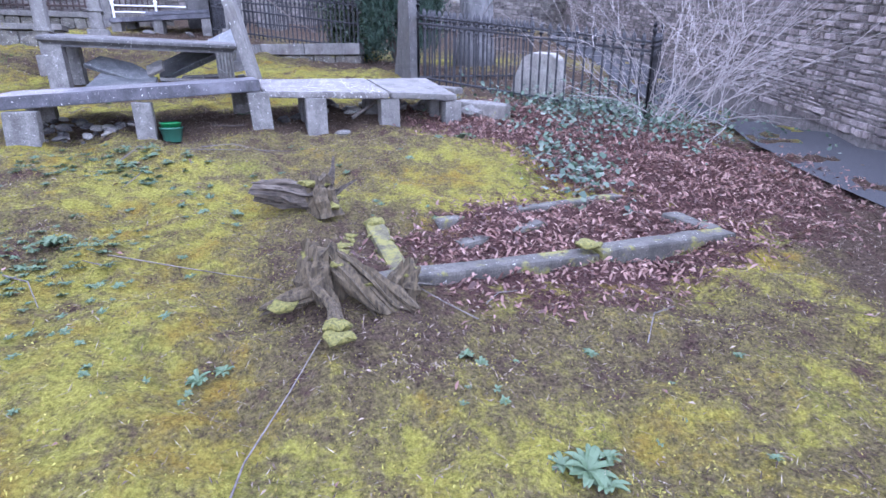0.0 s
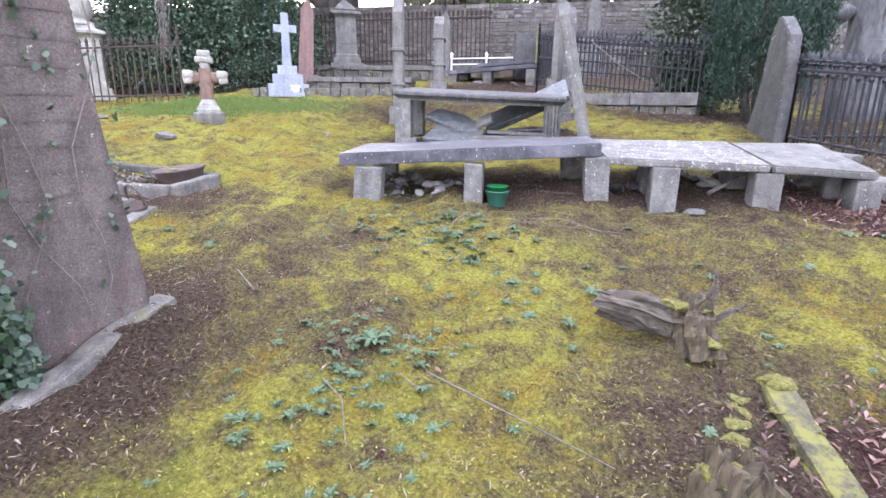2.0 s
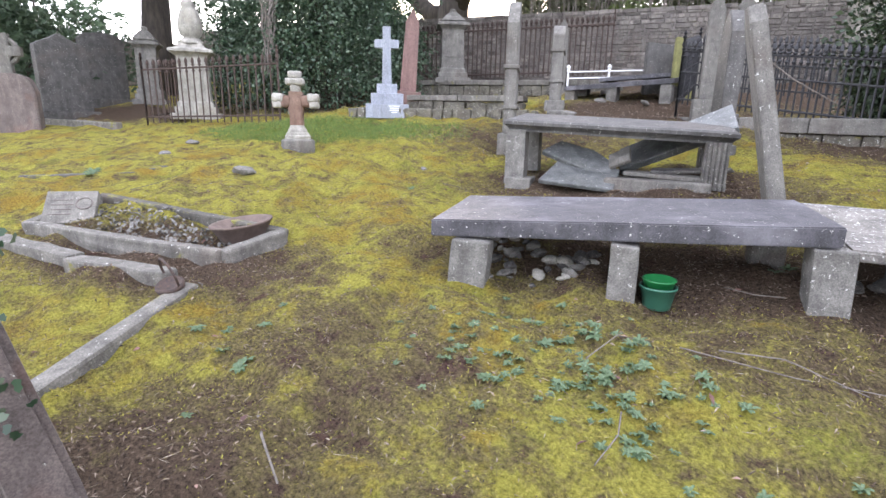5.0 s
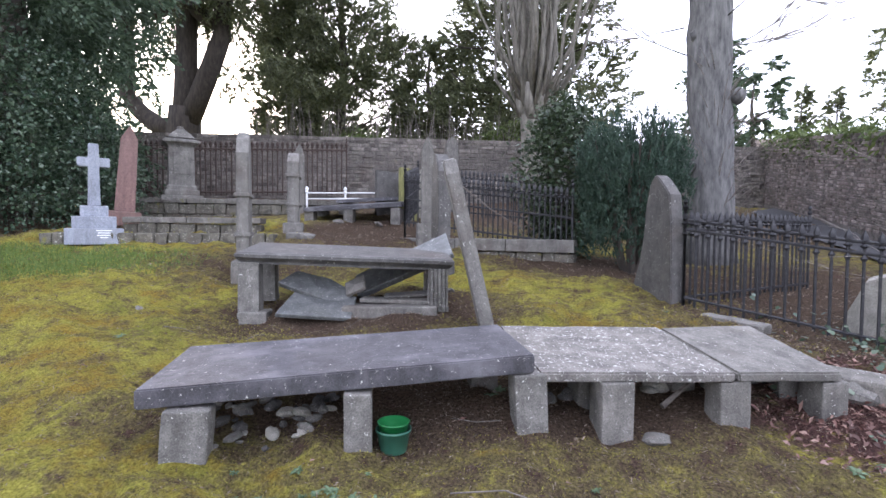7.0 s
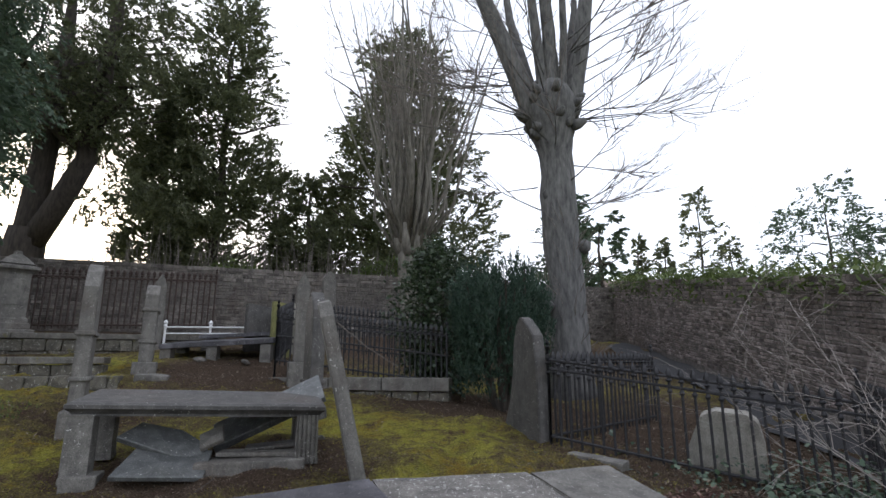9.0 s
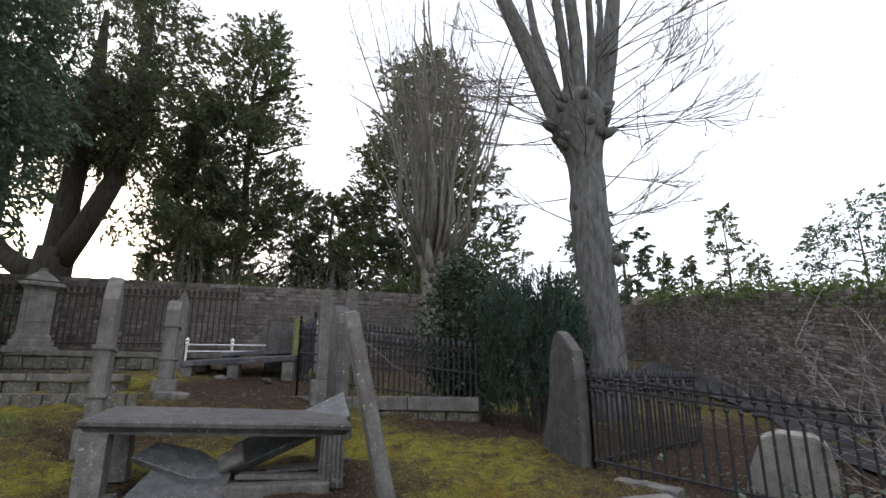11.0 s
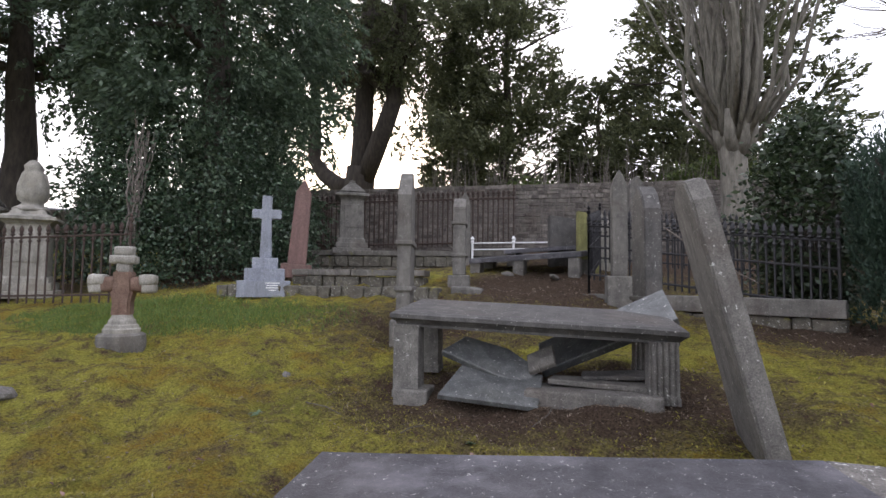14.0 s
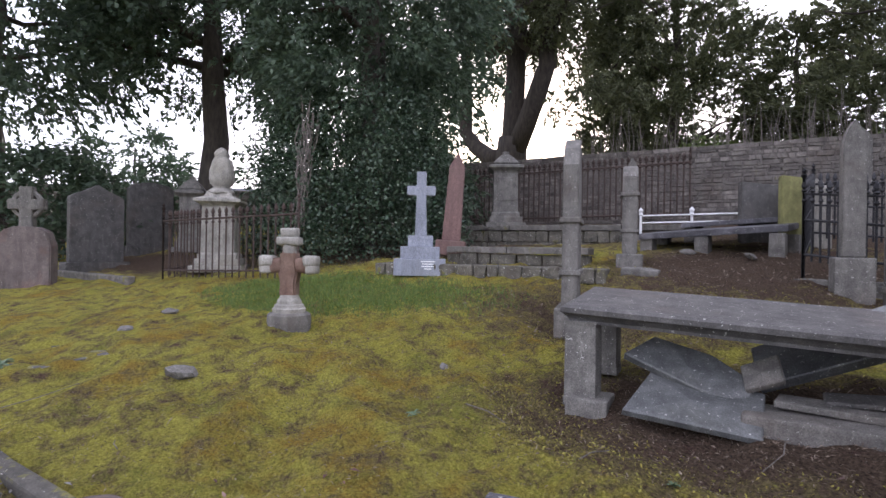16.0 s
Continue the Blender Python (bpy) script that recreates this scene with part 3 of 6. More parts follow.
build_path()

# ---- table tombs ----
def quad_slab(corners, thick, bevel=0.012, wear=0.003, seed=0.0, cuts=5):
    """A slab from the four corners of its top (front left, front right, back right, back left), with a mesh fine enough to wear."""
    bm = bmesh.new()
    top = [Vector(c) for c in corners]
    up = [bm.verts.new(p) for p in top]
    dn = [bm.verts.new(p - Vector((0, 0, thick))) for p in top]
    bm.faces.new(up)
    bm.faces.new(dn[::-1])
    for i in range(4):
        j = (i + 1) % 4
        bm.faces.new((up[i], dn[i], dn[j], up[j]))
    bmesh.ops.recalc_face_normals(bm, faces=bm.faces)
    bmesh.ops.bevel(bm, geom=bm.edges[:], offset=bevel, segments=2, affect="EDGES")
    bmesh.ops.subdivide_edges(bm, edges=[e for e in bm.edges if e.calc_length() > 0.25], cuts=cuts, use_grid_fill=True)
    rough_up(bm, wear, 6.0, seed)
    return bm


def leg_block(x, y, top, w, d, turn, seed, lean=(0, 0)):
    """A stone leg in place: its foot sunk a little in the ground, its head under the slab."""
    foot = gz(x, y) - 0.06
    bm = block(w, d, top - foot, 0.012, 0.006, 2, seed)
    for v in bm.verts:
        k = v.co.z / (top - foot)
        v.co.x += lean[0] * (1 - k)
        v.co.y += lean[1] * (1 - k)
    bmesh.ops.rotate(bm, matrix=Matrix.Rotation(radians(turn), 3, "Z"), verts=bm.verts)
    bmesh.ops.translate(bm, vec=(x, y, foot), verts=bm.verts)
    return bm


# the low tomb with the dark slab
dark_tomb = thing("low_table_tomb", pose(0, 0, 0), "low table tomb with a dark slate slab on stone legs", "tomb")
part("slab", quad_slab([(-3.70, 4.25, 1.10), (-1.71, 5.06, 1.235), (-2.04, 5.86, 1.25), (-4.05, 5.07, 1.13)], 0.105, 0.008, 0.003, 3), SLATE, dark_tomb, "dark slate slab with pale scuffed edges")
for x, y, w, d, top, sd_, ln in ((-3.46, 4.37, .24, .13, .995, 1, (-.02, 0)), (-2.65, 4.72, .155, .15, 1.05, 2, (0, 0)), (-1.76, 5.12, .19, .17, 1.12, 3, (.02, 0)),
                             (-3.74, 4.98, .22, .14, 1.01, 4, (0, 0)), (-2.12, 5.66, .19, .17, 1.125, 5, (0, 0))):
    part("leg", leg_block(x, y, top, w, d, 22, sd_, ln), LEGSTONE, dark_tomb)

# the broken ledger beside it
pale_tomb = thing("broken_table_tomb", pose(0, 0, 0), "low table tomb with a cracked lichen-spotted slab", "tomb")
part("slab", quad_slab([(-1.68, 5.09, 1.125), (-.545, 5.50, 1.10), (-.90, 6.19, 1.235), (-2.05, 5.96, 1.225)], 0.06, 0.012, 0.006, 5), LICHENED, pale_tomb, "lichen-spotted limestone slab")
part("slab", quad_slab([(-.53, 5.505, 1.10), (.16, 5.86, 1.06), (-.2, 6.47, 1.235), (-.885, 6.195, 1.23)], 0.06, 0.012, 0.006, 6), GREYSTONE, pale_tomb, "smooth grey broken slab end")
for x, y, w, d, top, sd_ in ((-1.27, 5.32, .20, .19, 1.06, 7), (-.57, 5.59, .20, .16, 1.04, 8), (.08, 5.93, .19, .20, 1.0, 9), (-1.42, 5.62, .17, .2, 1.09, 10), (-.80, 5.95, .17, .18, 1.13, 12), (-.10, 6.12, .17, .18, 1.09, 11)):
    part("leg", leg_block(x, y, top, w, d, 22, sd_), GREYSTONE, pale_tomb)

# the higher table tomb with the moulded slab
tall_tomb = thing("table_tomb", pose(0, 0, 0), "table tomb with a moulded dark slab on fluted legs", "tomb")
TA, TB = Vector((-4.72, 6.45, 1.71)), Vector((-2.68, 7.18, 1.635))
tu = (TB - TA).normalized()
tn = Vector((-tu.y, tu.x, 0.0)).normalized()
tz = Vector((0, 0, 1))
TD = tn * 0.92 + tz * 0.07


def moulded_slab():
    bm = bmesh.new()
    rings = []
    for inset, drop in ((0.03, 0.0), (0.0, 0.018), (0.0, 0.05), (0.012, 0.058), (0.028, 0.07), (0.05, 0.095), (0.05, 0.115)):
        a, b = TA + tu * inset + tn * inset, TB - tu * inset + tn * inset
        c, d = TB + TD - tu * inset - tn * inset, TA + TD + tu * inset - tn * inset
        rings.append([bm.verts.new(p - tz * drop) for p in (a, b, c, d)])
    bm.faces.new(rings[0])
    bm.faces.new(rings[-1][::-1])
    for r, s in zip(rings, rings[1:]):
        for i in range(4):
            bm.faces.new((r[i], s[i], s[(i + 1) % 4], r[(i + 1) % 4]))
    bmesh.ops.subdivide_edges(bm, edges=[e for e in bm.edges if e.calc_length() > 0.4], cuts=6, use_grid_fill=True)
    rough_up(bm, 0.003, 6, 2)
    return bm


part("slab", moulded_slab(), TABLESTONE, tall_tomb, "moulded slab with lichen specks")


def fluted_leg(w, d, h, flutes=5):
    """A pilaster with hollow flutes down its front, and a plain foot and head."""
    bm = bmesh.new()
    outline = [(-w / 2, -d / 2)]
    for i in range(flutes):
        x0, x1 = -w / 2 + w * (i + 0.15) / flutes, -w / 2 + w * (i + 0.85) / flutes
        for k in range(5):
            t = k / 4
            outline.append((x0 + (x1 - x0) * t, -d / 2 + 0.016 * math.sin(math.pi * t)))
    outline += [(w / 2, -d / 2), (w / 2, d / 2), (-w / 2, d / 2)]
    rings = []
    for z, k in ((0, 1.06), (0.05, 1.06), (0.06, 1.0), (h * 0.5, 1.0), (h - 0.03, 0.97), (h, 1.03)):
        rings.append([bm.verts.new((x * k, y * k, z)) for x, y in outline])
    n = len(outline)
    for a, b in zip(rings, rings[1:]):
        for i in range(n):
            bm.faces.new((a[i], a[(i + 1) % n], b[(i + 1) % n], b[i]))
    bm.faces.new(rings[-1])
    bm.faces.new(rings[0][::-1])
    bmesh.ops.recalc_face_normals(bm, faces=bm.faces)
    return bm


for s, q, w in ((0.06, 0.12, .20), (0.925, 0.12, .20), (0.07, 0.80, .19), (0.92, 0.80, .19)):
    p = TA.lerp(TB, s) + TD * q
    foot = gz(p.x, p.y) + 0.0
    bm = fluted_leg(w, 0.19, p.z - 0.11 - foot, 5 if s > 0.5 else 0)
    bmesh.ops.rotate(bm, matrix=Matrix.Rotation(math.atan2(tu.y, tu.x), 3, "Z"), verts=bm.verts)
    bmesh.ops.translate(bm, vec=(p.x, p.y, foot), verts=bm.verts)
    part("leg", bm, LEGSTONE, tall_tomb, "fluted stone leg" if s > 0.5 else "plain stone leg with pale lichen")
for s, q, w, d in ((0.085, 0.10, .27, .26), (0.70, 0.12, 0.95, .34)):
    p = TA.lerp(TB, s) + TD * q
    bm = block(w, d, 0.16, 0.02, 0.01, 3, s * 9)
    bmesh.ops.rotate(bm, matrix=Matrix.Rotation(math.atan2(tu.y, tu.x), 3, "Z"), verts=bm.verts)
    bmesh.ops.translate(bm, vec=(p.x, p.y, gz(p.x, p.y) - (0.09 if s < 0.5 else 0.115)), verts=bm.verts)
    part("base_stone", bm, GREYSTONE, tall_tomb)


def slab_piece(outline, thick, m, label, mat, seed):
    """A broken piece of slab, lying as m says."""
    bm = bmesh.new()
    f = bm.faces.new([bm.verts.new((x, y, 0)) for x, y in outline])
    r = bmesh.ops.extrude_face_region(bm, geom=[f])
    bmesh.ops.translate(bm, vec=(0, 0, -thick), verts=[v for v in r["geom"] if isinstance(v, bmesh.types.BMVert)])
    bmesh.ops.recalc_face_normals(bm, faces=bm.faces)
    bmesh.ops.bevel(bm, geom=bm.edges[:], offset=0.008, segments=1, affect="EDGES")
    rough_up(bm, 0.006, 9, seed)
    ob = part("broken_slab", bm, mat)
    ob.matrix_world = m
    return tagged(ob, label, "slab", group="broken slabs under the tomb")


TT = math.degrees(math.atan2(tu.y, tu.x))
def under(s, q, lift):
    p = TA.lerp(TB, s) + TD * q
    return p.x, p.y, gz(p.x, p.y) + lift


slab_piece([(-.36, -.2), (.36, -.22), (.40, .18), (-.22, .26)], 0.05, pose(*under(0.36, 0.03, 0.16), 24, 4, TT + 4), "broken grey slab leaning among leaves under the tomb", BROKENSLAB, 1)
slab_piece([(-.38, -.08), (-.26, .16), (.10, .17), (.38, .06), (.34, -.12), (.1, -.14)], 0.06, pose(*under(0.35, 0.24, 0.29), 36, 15, TT - 4), "thick broken slab with a snapped corner under the tomb", BROKENSLAB, 2)
slab_piece([(-.11, -.1), (.1, -.08), (.12, .11), (-.1, .09)], 0.05, pose(*under(0.53, 0.25, 0.25), 38, -20, TT), "small broken slab corner under the tomb", GREYSTONE, 7)
slab_piece([(-.60, -.16), (.56, -.2), (.62, .2), (-.54, .18)], 0.08, pose(*under(0.76, 0.74, 0.33), 34, -25, TT + 2), "long broken slab propped up against a tomb leg", BROKENSLAB, 3)
slab_piece([(-.4, -.1), (.42, -.12), (.38, .12), (-.36, .1)], 0.04, pose(*under(0.74, 0.24, 0.10), 2, 2, TT), "flat broken slab lying on the tomb base", GREYSTONE, 4)
slab_piece([(-.3, -.08), (.3, -.1), (.34, .12), (-.26, .1)], 0.03, pose(*under(0.80, 0.34, 0.15), 4, -2, TT + 8), "thin slate piece lying on the tomb base", TABLESTONE, 5)

# ---- upright stones ----
def pointed(w, h, shoulder):
    return [(-w / 2, 0), (w / 2, 0), (w / 2, h - shoulder), (w * .28, h - shoulder * .4), (0, h), (-w * .28, h - shoulder * .4), (-w / 2, h - shoulder)]


def headstone(name, outline, thick, m, mat, label, plinth=None, bands=0, category="headstone"):
    root = thing(name, m, label, category)
    low = -0.15 if plinth is None else plinth[2]
    bm = prism([(x, z + low) for x, z in outline], thick, 0.012, 0.004, m.translation.x)
    part("tablet", bm, mat, root)
    if plinth:
        part("plinth", block(plinth[0], plinth[1], plinth[2] + 0.15, 0.02, 0.006, 2, m.translation.y, (0, 0, -0.15)), mat, root)
    for k in range(bands):
        z = 0.45 + k * 0.5
        part("band", block(outline[1][0] * 2 + 0.05, thick + 0.05, 0.05, 0.012, 0.002, 0, k, (0, 0, z)), mat, root)
    return root


def stand(x, y, turn, lift=0.0):
    return pose(x, y, gz(x, y) + lift, 0, 0, turn)


# the leaning slab beside the tombs
lx, ly = -2.24, 6.70
tiltm = Matrix.Translation((lx, ly, gz(lx, ly) - 0.05)) @ pose(0, 0, 0, 0, -13.5, 0) @ pose(0, 0, 0, 0, 0, 104)
headstone("leaning_headstone", [(-.35, 0), (.35, 0), (.33, 1.66), (.25, 1.79), (0, 1.85), (-.25, 1.79), (-.33, 1.66)], 0.115, tiltm, GREYSTONE, "leaning grey limestone headstone beside the tombs")
headstone("ogee_headstone", [(-.46, -.05), (.42, -.05), (.41, .5), (.38, 1.05), (.34, 1.32), (.24, 1.42), (.12, 1.52), (.03, 1.56), (-.06, 1.46), (-.14, 1.22), (-.18, .9), (-.27, .55), (-.40, .28)], 0.15, stand(-.57, 8.55, -68), TABLESTONE, "dark headstone with swept shoulders beside the railings")
headstone("tall_headstone", pointed(0.62, 1.66, 0.30), 0.15, stand(-5.70, 8.0, 121), GREYSTONE, "tall narrow pointed headstone on a plinth", (0.75, 0.27, 0.14), 2)
headstone("tall_headstone", pointed(0.6, 1.25, 0.2), 0.2, stand(-6.42, 10.45, 118), GREYSTONE, "grey banded headstone on a pale base slab", (0.72, 0.34, 0.16), 2)
headstone("tall_headstone", pointed(0.44, 2.96 - gz(-3.27, 8.86) - 0.15, 0.26), 0.17, stand(-3.27, 8.86, 118), TABLESTONE, "tall dark headstone in front of iron railings", (0.54, 0.27, 0.15), 1)
headstone("boulder_headstone", [(-.40, 0), (.36, 0), (.35, .45), (.3, .68), (.2, .75), (-.08, .76), (-.22, .70), (-.34, .38)], 0.26, pose(1.36, 7.72, gz(1.36, 7.72), 6, 3, -30), PALESTONE, "rough pale round-topped stone behind railings")
headstone("dark_headstone", [(-.5, 0), (.5, 0), (.5, 1.35), (.38, 1.42), (.2, 1.5), (0, 1.62), (-.2, 1.5), (-.38, 1.42), (-.5, 1.35)], 0.2, stand(-15.7, 5.35, 100), TABLESTONE, "dark shouldered headstone near the railings", (1.2, .4, .15))
headstone("dark_headstone", [(-.55, 0), (.55, 0), (.55, 1.5), (.4, 1.62), (0, 1.68), (-.4, 1.62), (-.55, 1.5)], 0.2, stand(-18.0, 6.85, 100), TABLESTONE, "dark round-topped headstone by the wall", (1.25, .4, .15))
headstone("red_pillar", [(-.17, 0), (.17, 0), (.14, 1.35), (0, 1.62), (-.14, 1.35)], 0.3, pose(-9.75, 10.05, gz(-9.75, 10.05) + .22, 0, 4, 45), REDSTONE, "leaning red granite pillar beside ivy", (.55, .5, .12))
headstone("slim_headstone", pointed(0.22, 1.55, 0.3), 0.16, stand(-7.95, 13.3, 40), GREYSTONE, "slim pointed grey headstone near the wall", (.4, .3, .15))
headstone("slim_headstone", pointed(0.2, 1.42, 0.25), 0.18, stand(-3.88, 10.3, 22), GREYSTONE, "slim grey pillar stone in front of the railing", (.34, .3, .45))
headstone("pale_headstone", pointed(0.6, 1.25, 0.25), 0.16, stand(-4.95, 13.2, 35), PALESTONE, "pale pointed headstone behind railings")
headstone("mossy_headstone", [(-.2, 0), (.2, 0), (.2, 1.25), (-.2, 1.3)], 0.14, stand(-5.02, 12.75, 40), stone("yellow_mossy_stone", (0.16, 0.16, 0.06), (0.3, 0.29, 0.11), scale=5), "yellow-green lichened upright stone")
headstone("dark_headstone", [(-.3, 0), (.3, 0), (.3, 1.05), (-.3, 1.12)], 0.16, stand(-5.6, 13.1, 40), TABLESTONE, "dark square-topped headstone near the wall")
headstone("pale_headstone", pointed(0.32, 1.75, 0.2), 0.2, stand(-4.7, 15.4, 30), GREYSTONE, "weathered grey pillar headstone by the wall", (.75, .4, .2))


def celtic_headstone():
    root = thing("celtic_cross", stand(-14.3, 4.15, 62), "dark ringed cross on a rounded headstone base", "gravestone")
    part("base", prism([(-.42, -.1), (.42, -.1), (.42, .75), (.34, 1.0), (.16, 1.08), (-.16, 1.08), (-.34, 1.0), (-.42, .75)], .28, .02), SANDSTONE, root)
    part("shaft", prism([(-.11, 1.0), (.11, 1.0), (.10, 1.38), (.28, 1.38), (.28, 1.56), (.10, 1.56), (.11, 1.78), (-.11, 1.78), (-.10, 1.56), (-.28, 1.56), (-.28, 1.38), (-.10, 1.38)], .16, .015), GREYSTONE, root)
    bm = bmesh.new()
    tube(bm, [(0.22 * math.cos(a), 0, 1.47 + 0.22 * math.sin(a)) for a in np.linspace(0, 2 * math.pi, 25)], [0.045] * 25, 6)
    part("ring", bm, GREYSTONE, root)


celtic_headstone()


def white_cross():
    x, y = -8.62, 8.42
    root = thing("stone_cross", stand(x, y, 48), "pale granite cross on stepped pale plinth", "gravestone")
    part("step", block(0.74, 0.6, 0.24, 0.012, 0.002, 0, 1, (0, 0, 0.0)), WHITESTONE, root)
    part("step", block(0.56, 0.46, 0.18, 0.012, 0.002, 0, 2, (0, 0, 0.24)), WHITESTONE, root)
    part("step", block(0.36, 0.3, 0.16, 0.012, 0.002, 0, 3, (0, 0, 0.42)), WHITESTONE, root)
    o = [(-.085, .58), (.085, .58), (.07, 1.17), (.21, 1.17), (.21, 1.31), (.07, 1.31), (.07, 1.52), (-.07, 1.52), (-.07, 1.31), (-.21, 1.31), (-.21, 1.17), (-.07, 1.17)]
    part("cross", prism(o, .13, .01, 0), WHITESTONE, root)
    for k, w in enumerate((0.2, 0.16, 0.18, 0.1)):
        part("inscription", block(w, 0.006, 0.014, 0.001, 0, 0, 0, (0.12, -0.301, 0.20 - k * 0.035)), WHITELETTER, root)


white_cross()


def lobed_cross():
    root = thing("lobed_cross", stand(-7.66, 5.93, 46), "small rust-stained stone cross with lobed arms", "gravestone")
    part("base", lathe([(.215, -.1), (.22, .02), (.215, .10), (.19, .12), (.15, .125)], 12), GREYSTONE, root)
    part("plinth", lathe([(.165, .12), (.168, .16), (.15, .175), (.145, .20), (.125, .21), (.12, .24), (.10, .27), (.088, .30)], 20), PALESTONE, root)
    part("shaft", prism([(-.085, .28), (.085, .28), (.08, .42), (.10, .52), (.085, .62), (.08, .74), (-.08, .74), (-.085, .62), (-.10, .52), (-.08, .42)], .16, .02, .004), RUSTSTONE, root, "rust-stained shaft")

    def lump(name, sx, sy, sz, cx, cz, mat, label=""):
        bm = block(sx, sy, sz, min(sx, sz) * .3, .008, 2, cx * 7 + cz, (cx, 0, cz - sz / 2))
        rough_up(bm, .008, 16, cz)
        part(name, bm, mat, root, label, True)
    for e in (-1, 1):
        lump("arm", .16, .15, .15, e * .13, .60, RUSTSTONE, "rust-stained arm")
        lump("lobe", .15, .17, .11, e * .225, .645, PALESTONE)
        lump("lobe", .12, .16, .10, e * .235, .565, PALESTONE)
    lump("neck", .13, .13, .14, 0, .76, PALESTONE)
    lump("cap", .23, .17, .09, 0, .845, PALESTONE)
    lump("cap", .17, .15, .10, 0, .93, PALESTONE)


lobed_cross()


def pedestal(name, m, w, h, label, mat, urn=False):
    """A classical pedestal: steps, a panelled die, a cornice and a draped urn or a low cap."""
    root = thing(name, m, label, "monument")
    part("step", block(w * 1.5, w * 1.5, h * .07, .02, .006, 0, 1), mat, root)
    part("step", block(w * 1.25, w * 1.25, h * .07, .02, .006, 0, 2, (0, 0, h * .07)), mat, root)
    part("die", lathe([(w * .54, h * .14), (w * .54, h * .18), (w * .47, h * .20), (w * .45, h * .66), (w * .47, h * .68)], square=True), mat, root)
    part("cornice", lathe([(w * .48, h * .68), (w * .54, h * .70), (w * .66, h * .72), (w * .66, h * .745), (w * .42, h * .775), (w * .34, h * .82)], square=True), mat, root)
    if urn:
        bm = lathe([(w * .40, h * .81), (w * .42, h * .835), (w * .30, h * .86), (w * .24, h * .88), (w * .32, h * .91), (w * .37, h * .97), (w * .36, h * 1.06), (w * .28, h * 1.16), (w * .20, h * 1.20), (w * .22, h * 1.23), (w * .12, h * 1.28), (w * .03, h * 1.31)], 24)
        rough_up(bm, w * .05, 5 / w, 2)
        part("draped_urn", bm, mat, root, smooth=True)
    else:
        part("cap", lathe([(w * .50, h * .78), (w * .30, h * .85), (w * .12, h * .90), (w * .12, h * .93), (w * .02, h * .94)], square=True), mat, root)
    for sx in (-1, 1):
        part("panel", block(w * .62, .02, h * .28, .01, 0, 0, 0, (0, sx * w * .47, h * .33)), mat, root)
    return root


pedestal("urn_monument", stand(-12.9, 6.97, 60), 0.62, 1.82, "pale stone monument with a draped urn inside railings", PALESTONE, True)
pedestal("pillar_monument", stand(-17.0, 7.6, 60), 0.54, 2.1, "pale stone pillar monument with a gabled cap", GREYSTONE)
pedestal("panelled_monument", pose(-10.75, 12.65, 2.55, 0, 0, 45), 0.60, 1.92, "grey panelled pedestal monument inside dark railings", GREYSTONE)

# ---- stepped plinths below the white cross ----
def plinth_run(name, a, b, depth, z0, z1, label, mat, pieces, seed, coping=0.0, coping_mat=PALEKERB):
    """A platform edge of rough stones in two courses before a solid bed, with flat coping slabs on top where it has them."""
    rng = random.Random(seed)
    a, b = Vector(a), Vector(b)
    L = (b - a).length
    root = thing(name, Matrix.Translation((a.x, a.y, 0)) @ pose(0, 0, 0, 0, 0, math.degrees(math.atan2(b.y - a.y, b.x - a.x))), label, "plinth", kind="structure")
    top = z1 - coping
    part("bed", block(L - .06, depth - .06, top - z0 - .02, .02, .01, 2, seed, (L / 2, depth / 2 + .04, z0)), MORTAR, root)
    for c in range(2):
        x = 0.0
        h = (top - z0) / 2
        while x < L - .02:
            w = min(rng.uniform(.12, .42), L - x)
            if L - x - w < .1:
                w = L - x
            bm = block(w - .012, .2, h - rng.uniform(.004, .02), .022, .012, 2, x * 7 + c, (x + w / 2, .10 + rng.uniform(-.03, .02), z0 + c * h))
            rough_up(bm, .016, 9, x + c)
            part("stone", bm, mat, root)
            x += w
    x = 0.0
    while coping and x < L - .02:
        w = min(L / pieces * rng.uniform(.85, 1.2), L - x)
        if L - x - w < .2:
            w = L - x
        bm = block(w - .015, depth + .05, coping - rng.uniform(0, .015), .015, .008, 4, x, (x + w / 2, depth / 2 - .02 + rng.uniform(-.02, .01), top))
        part("coping", bm, coping_mat, root, "flat worn coping slab")
        x += w
    return root


MORTAR = plain("earthy_mortar", (0.03, 0.027, 0.02), (0.12, 0.105, 0.08), 14, 0.95)
plinth_run("plinth_lower", (-9.2, 8.0, 0), (-6.1, 9.3, 0), .55, 1.45, 1.86, "low mossy rubble plinth edge below the cross", MOSSRUBBLE, 7, 1)
plinth_run("plinth_upper", (-8.9, 9.2, 0), (-6.85, 10.1, 0), .5, 1.65, 2.12, "upper rubble plinth with long flat coping slabs", MOSSRUBBLE, 2, 2, .11)
plinth_run("plinth_back", (-12.4, 11.4, 0), (-6.7, 14.0, 0), .4, 2.0, 2.62, "pale coping below the dark railings", MOSSRUBBLE, 5, 3, .12)

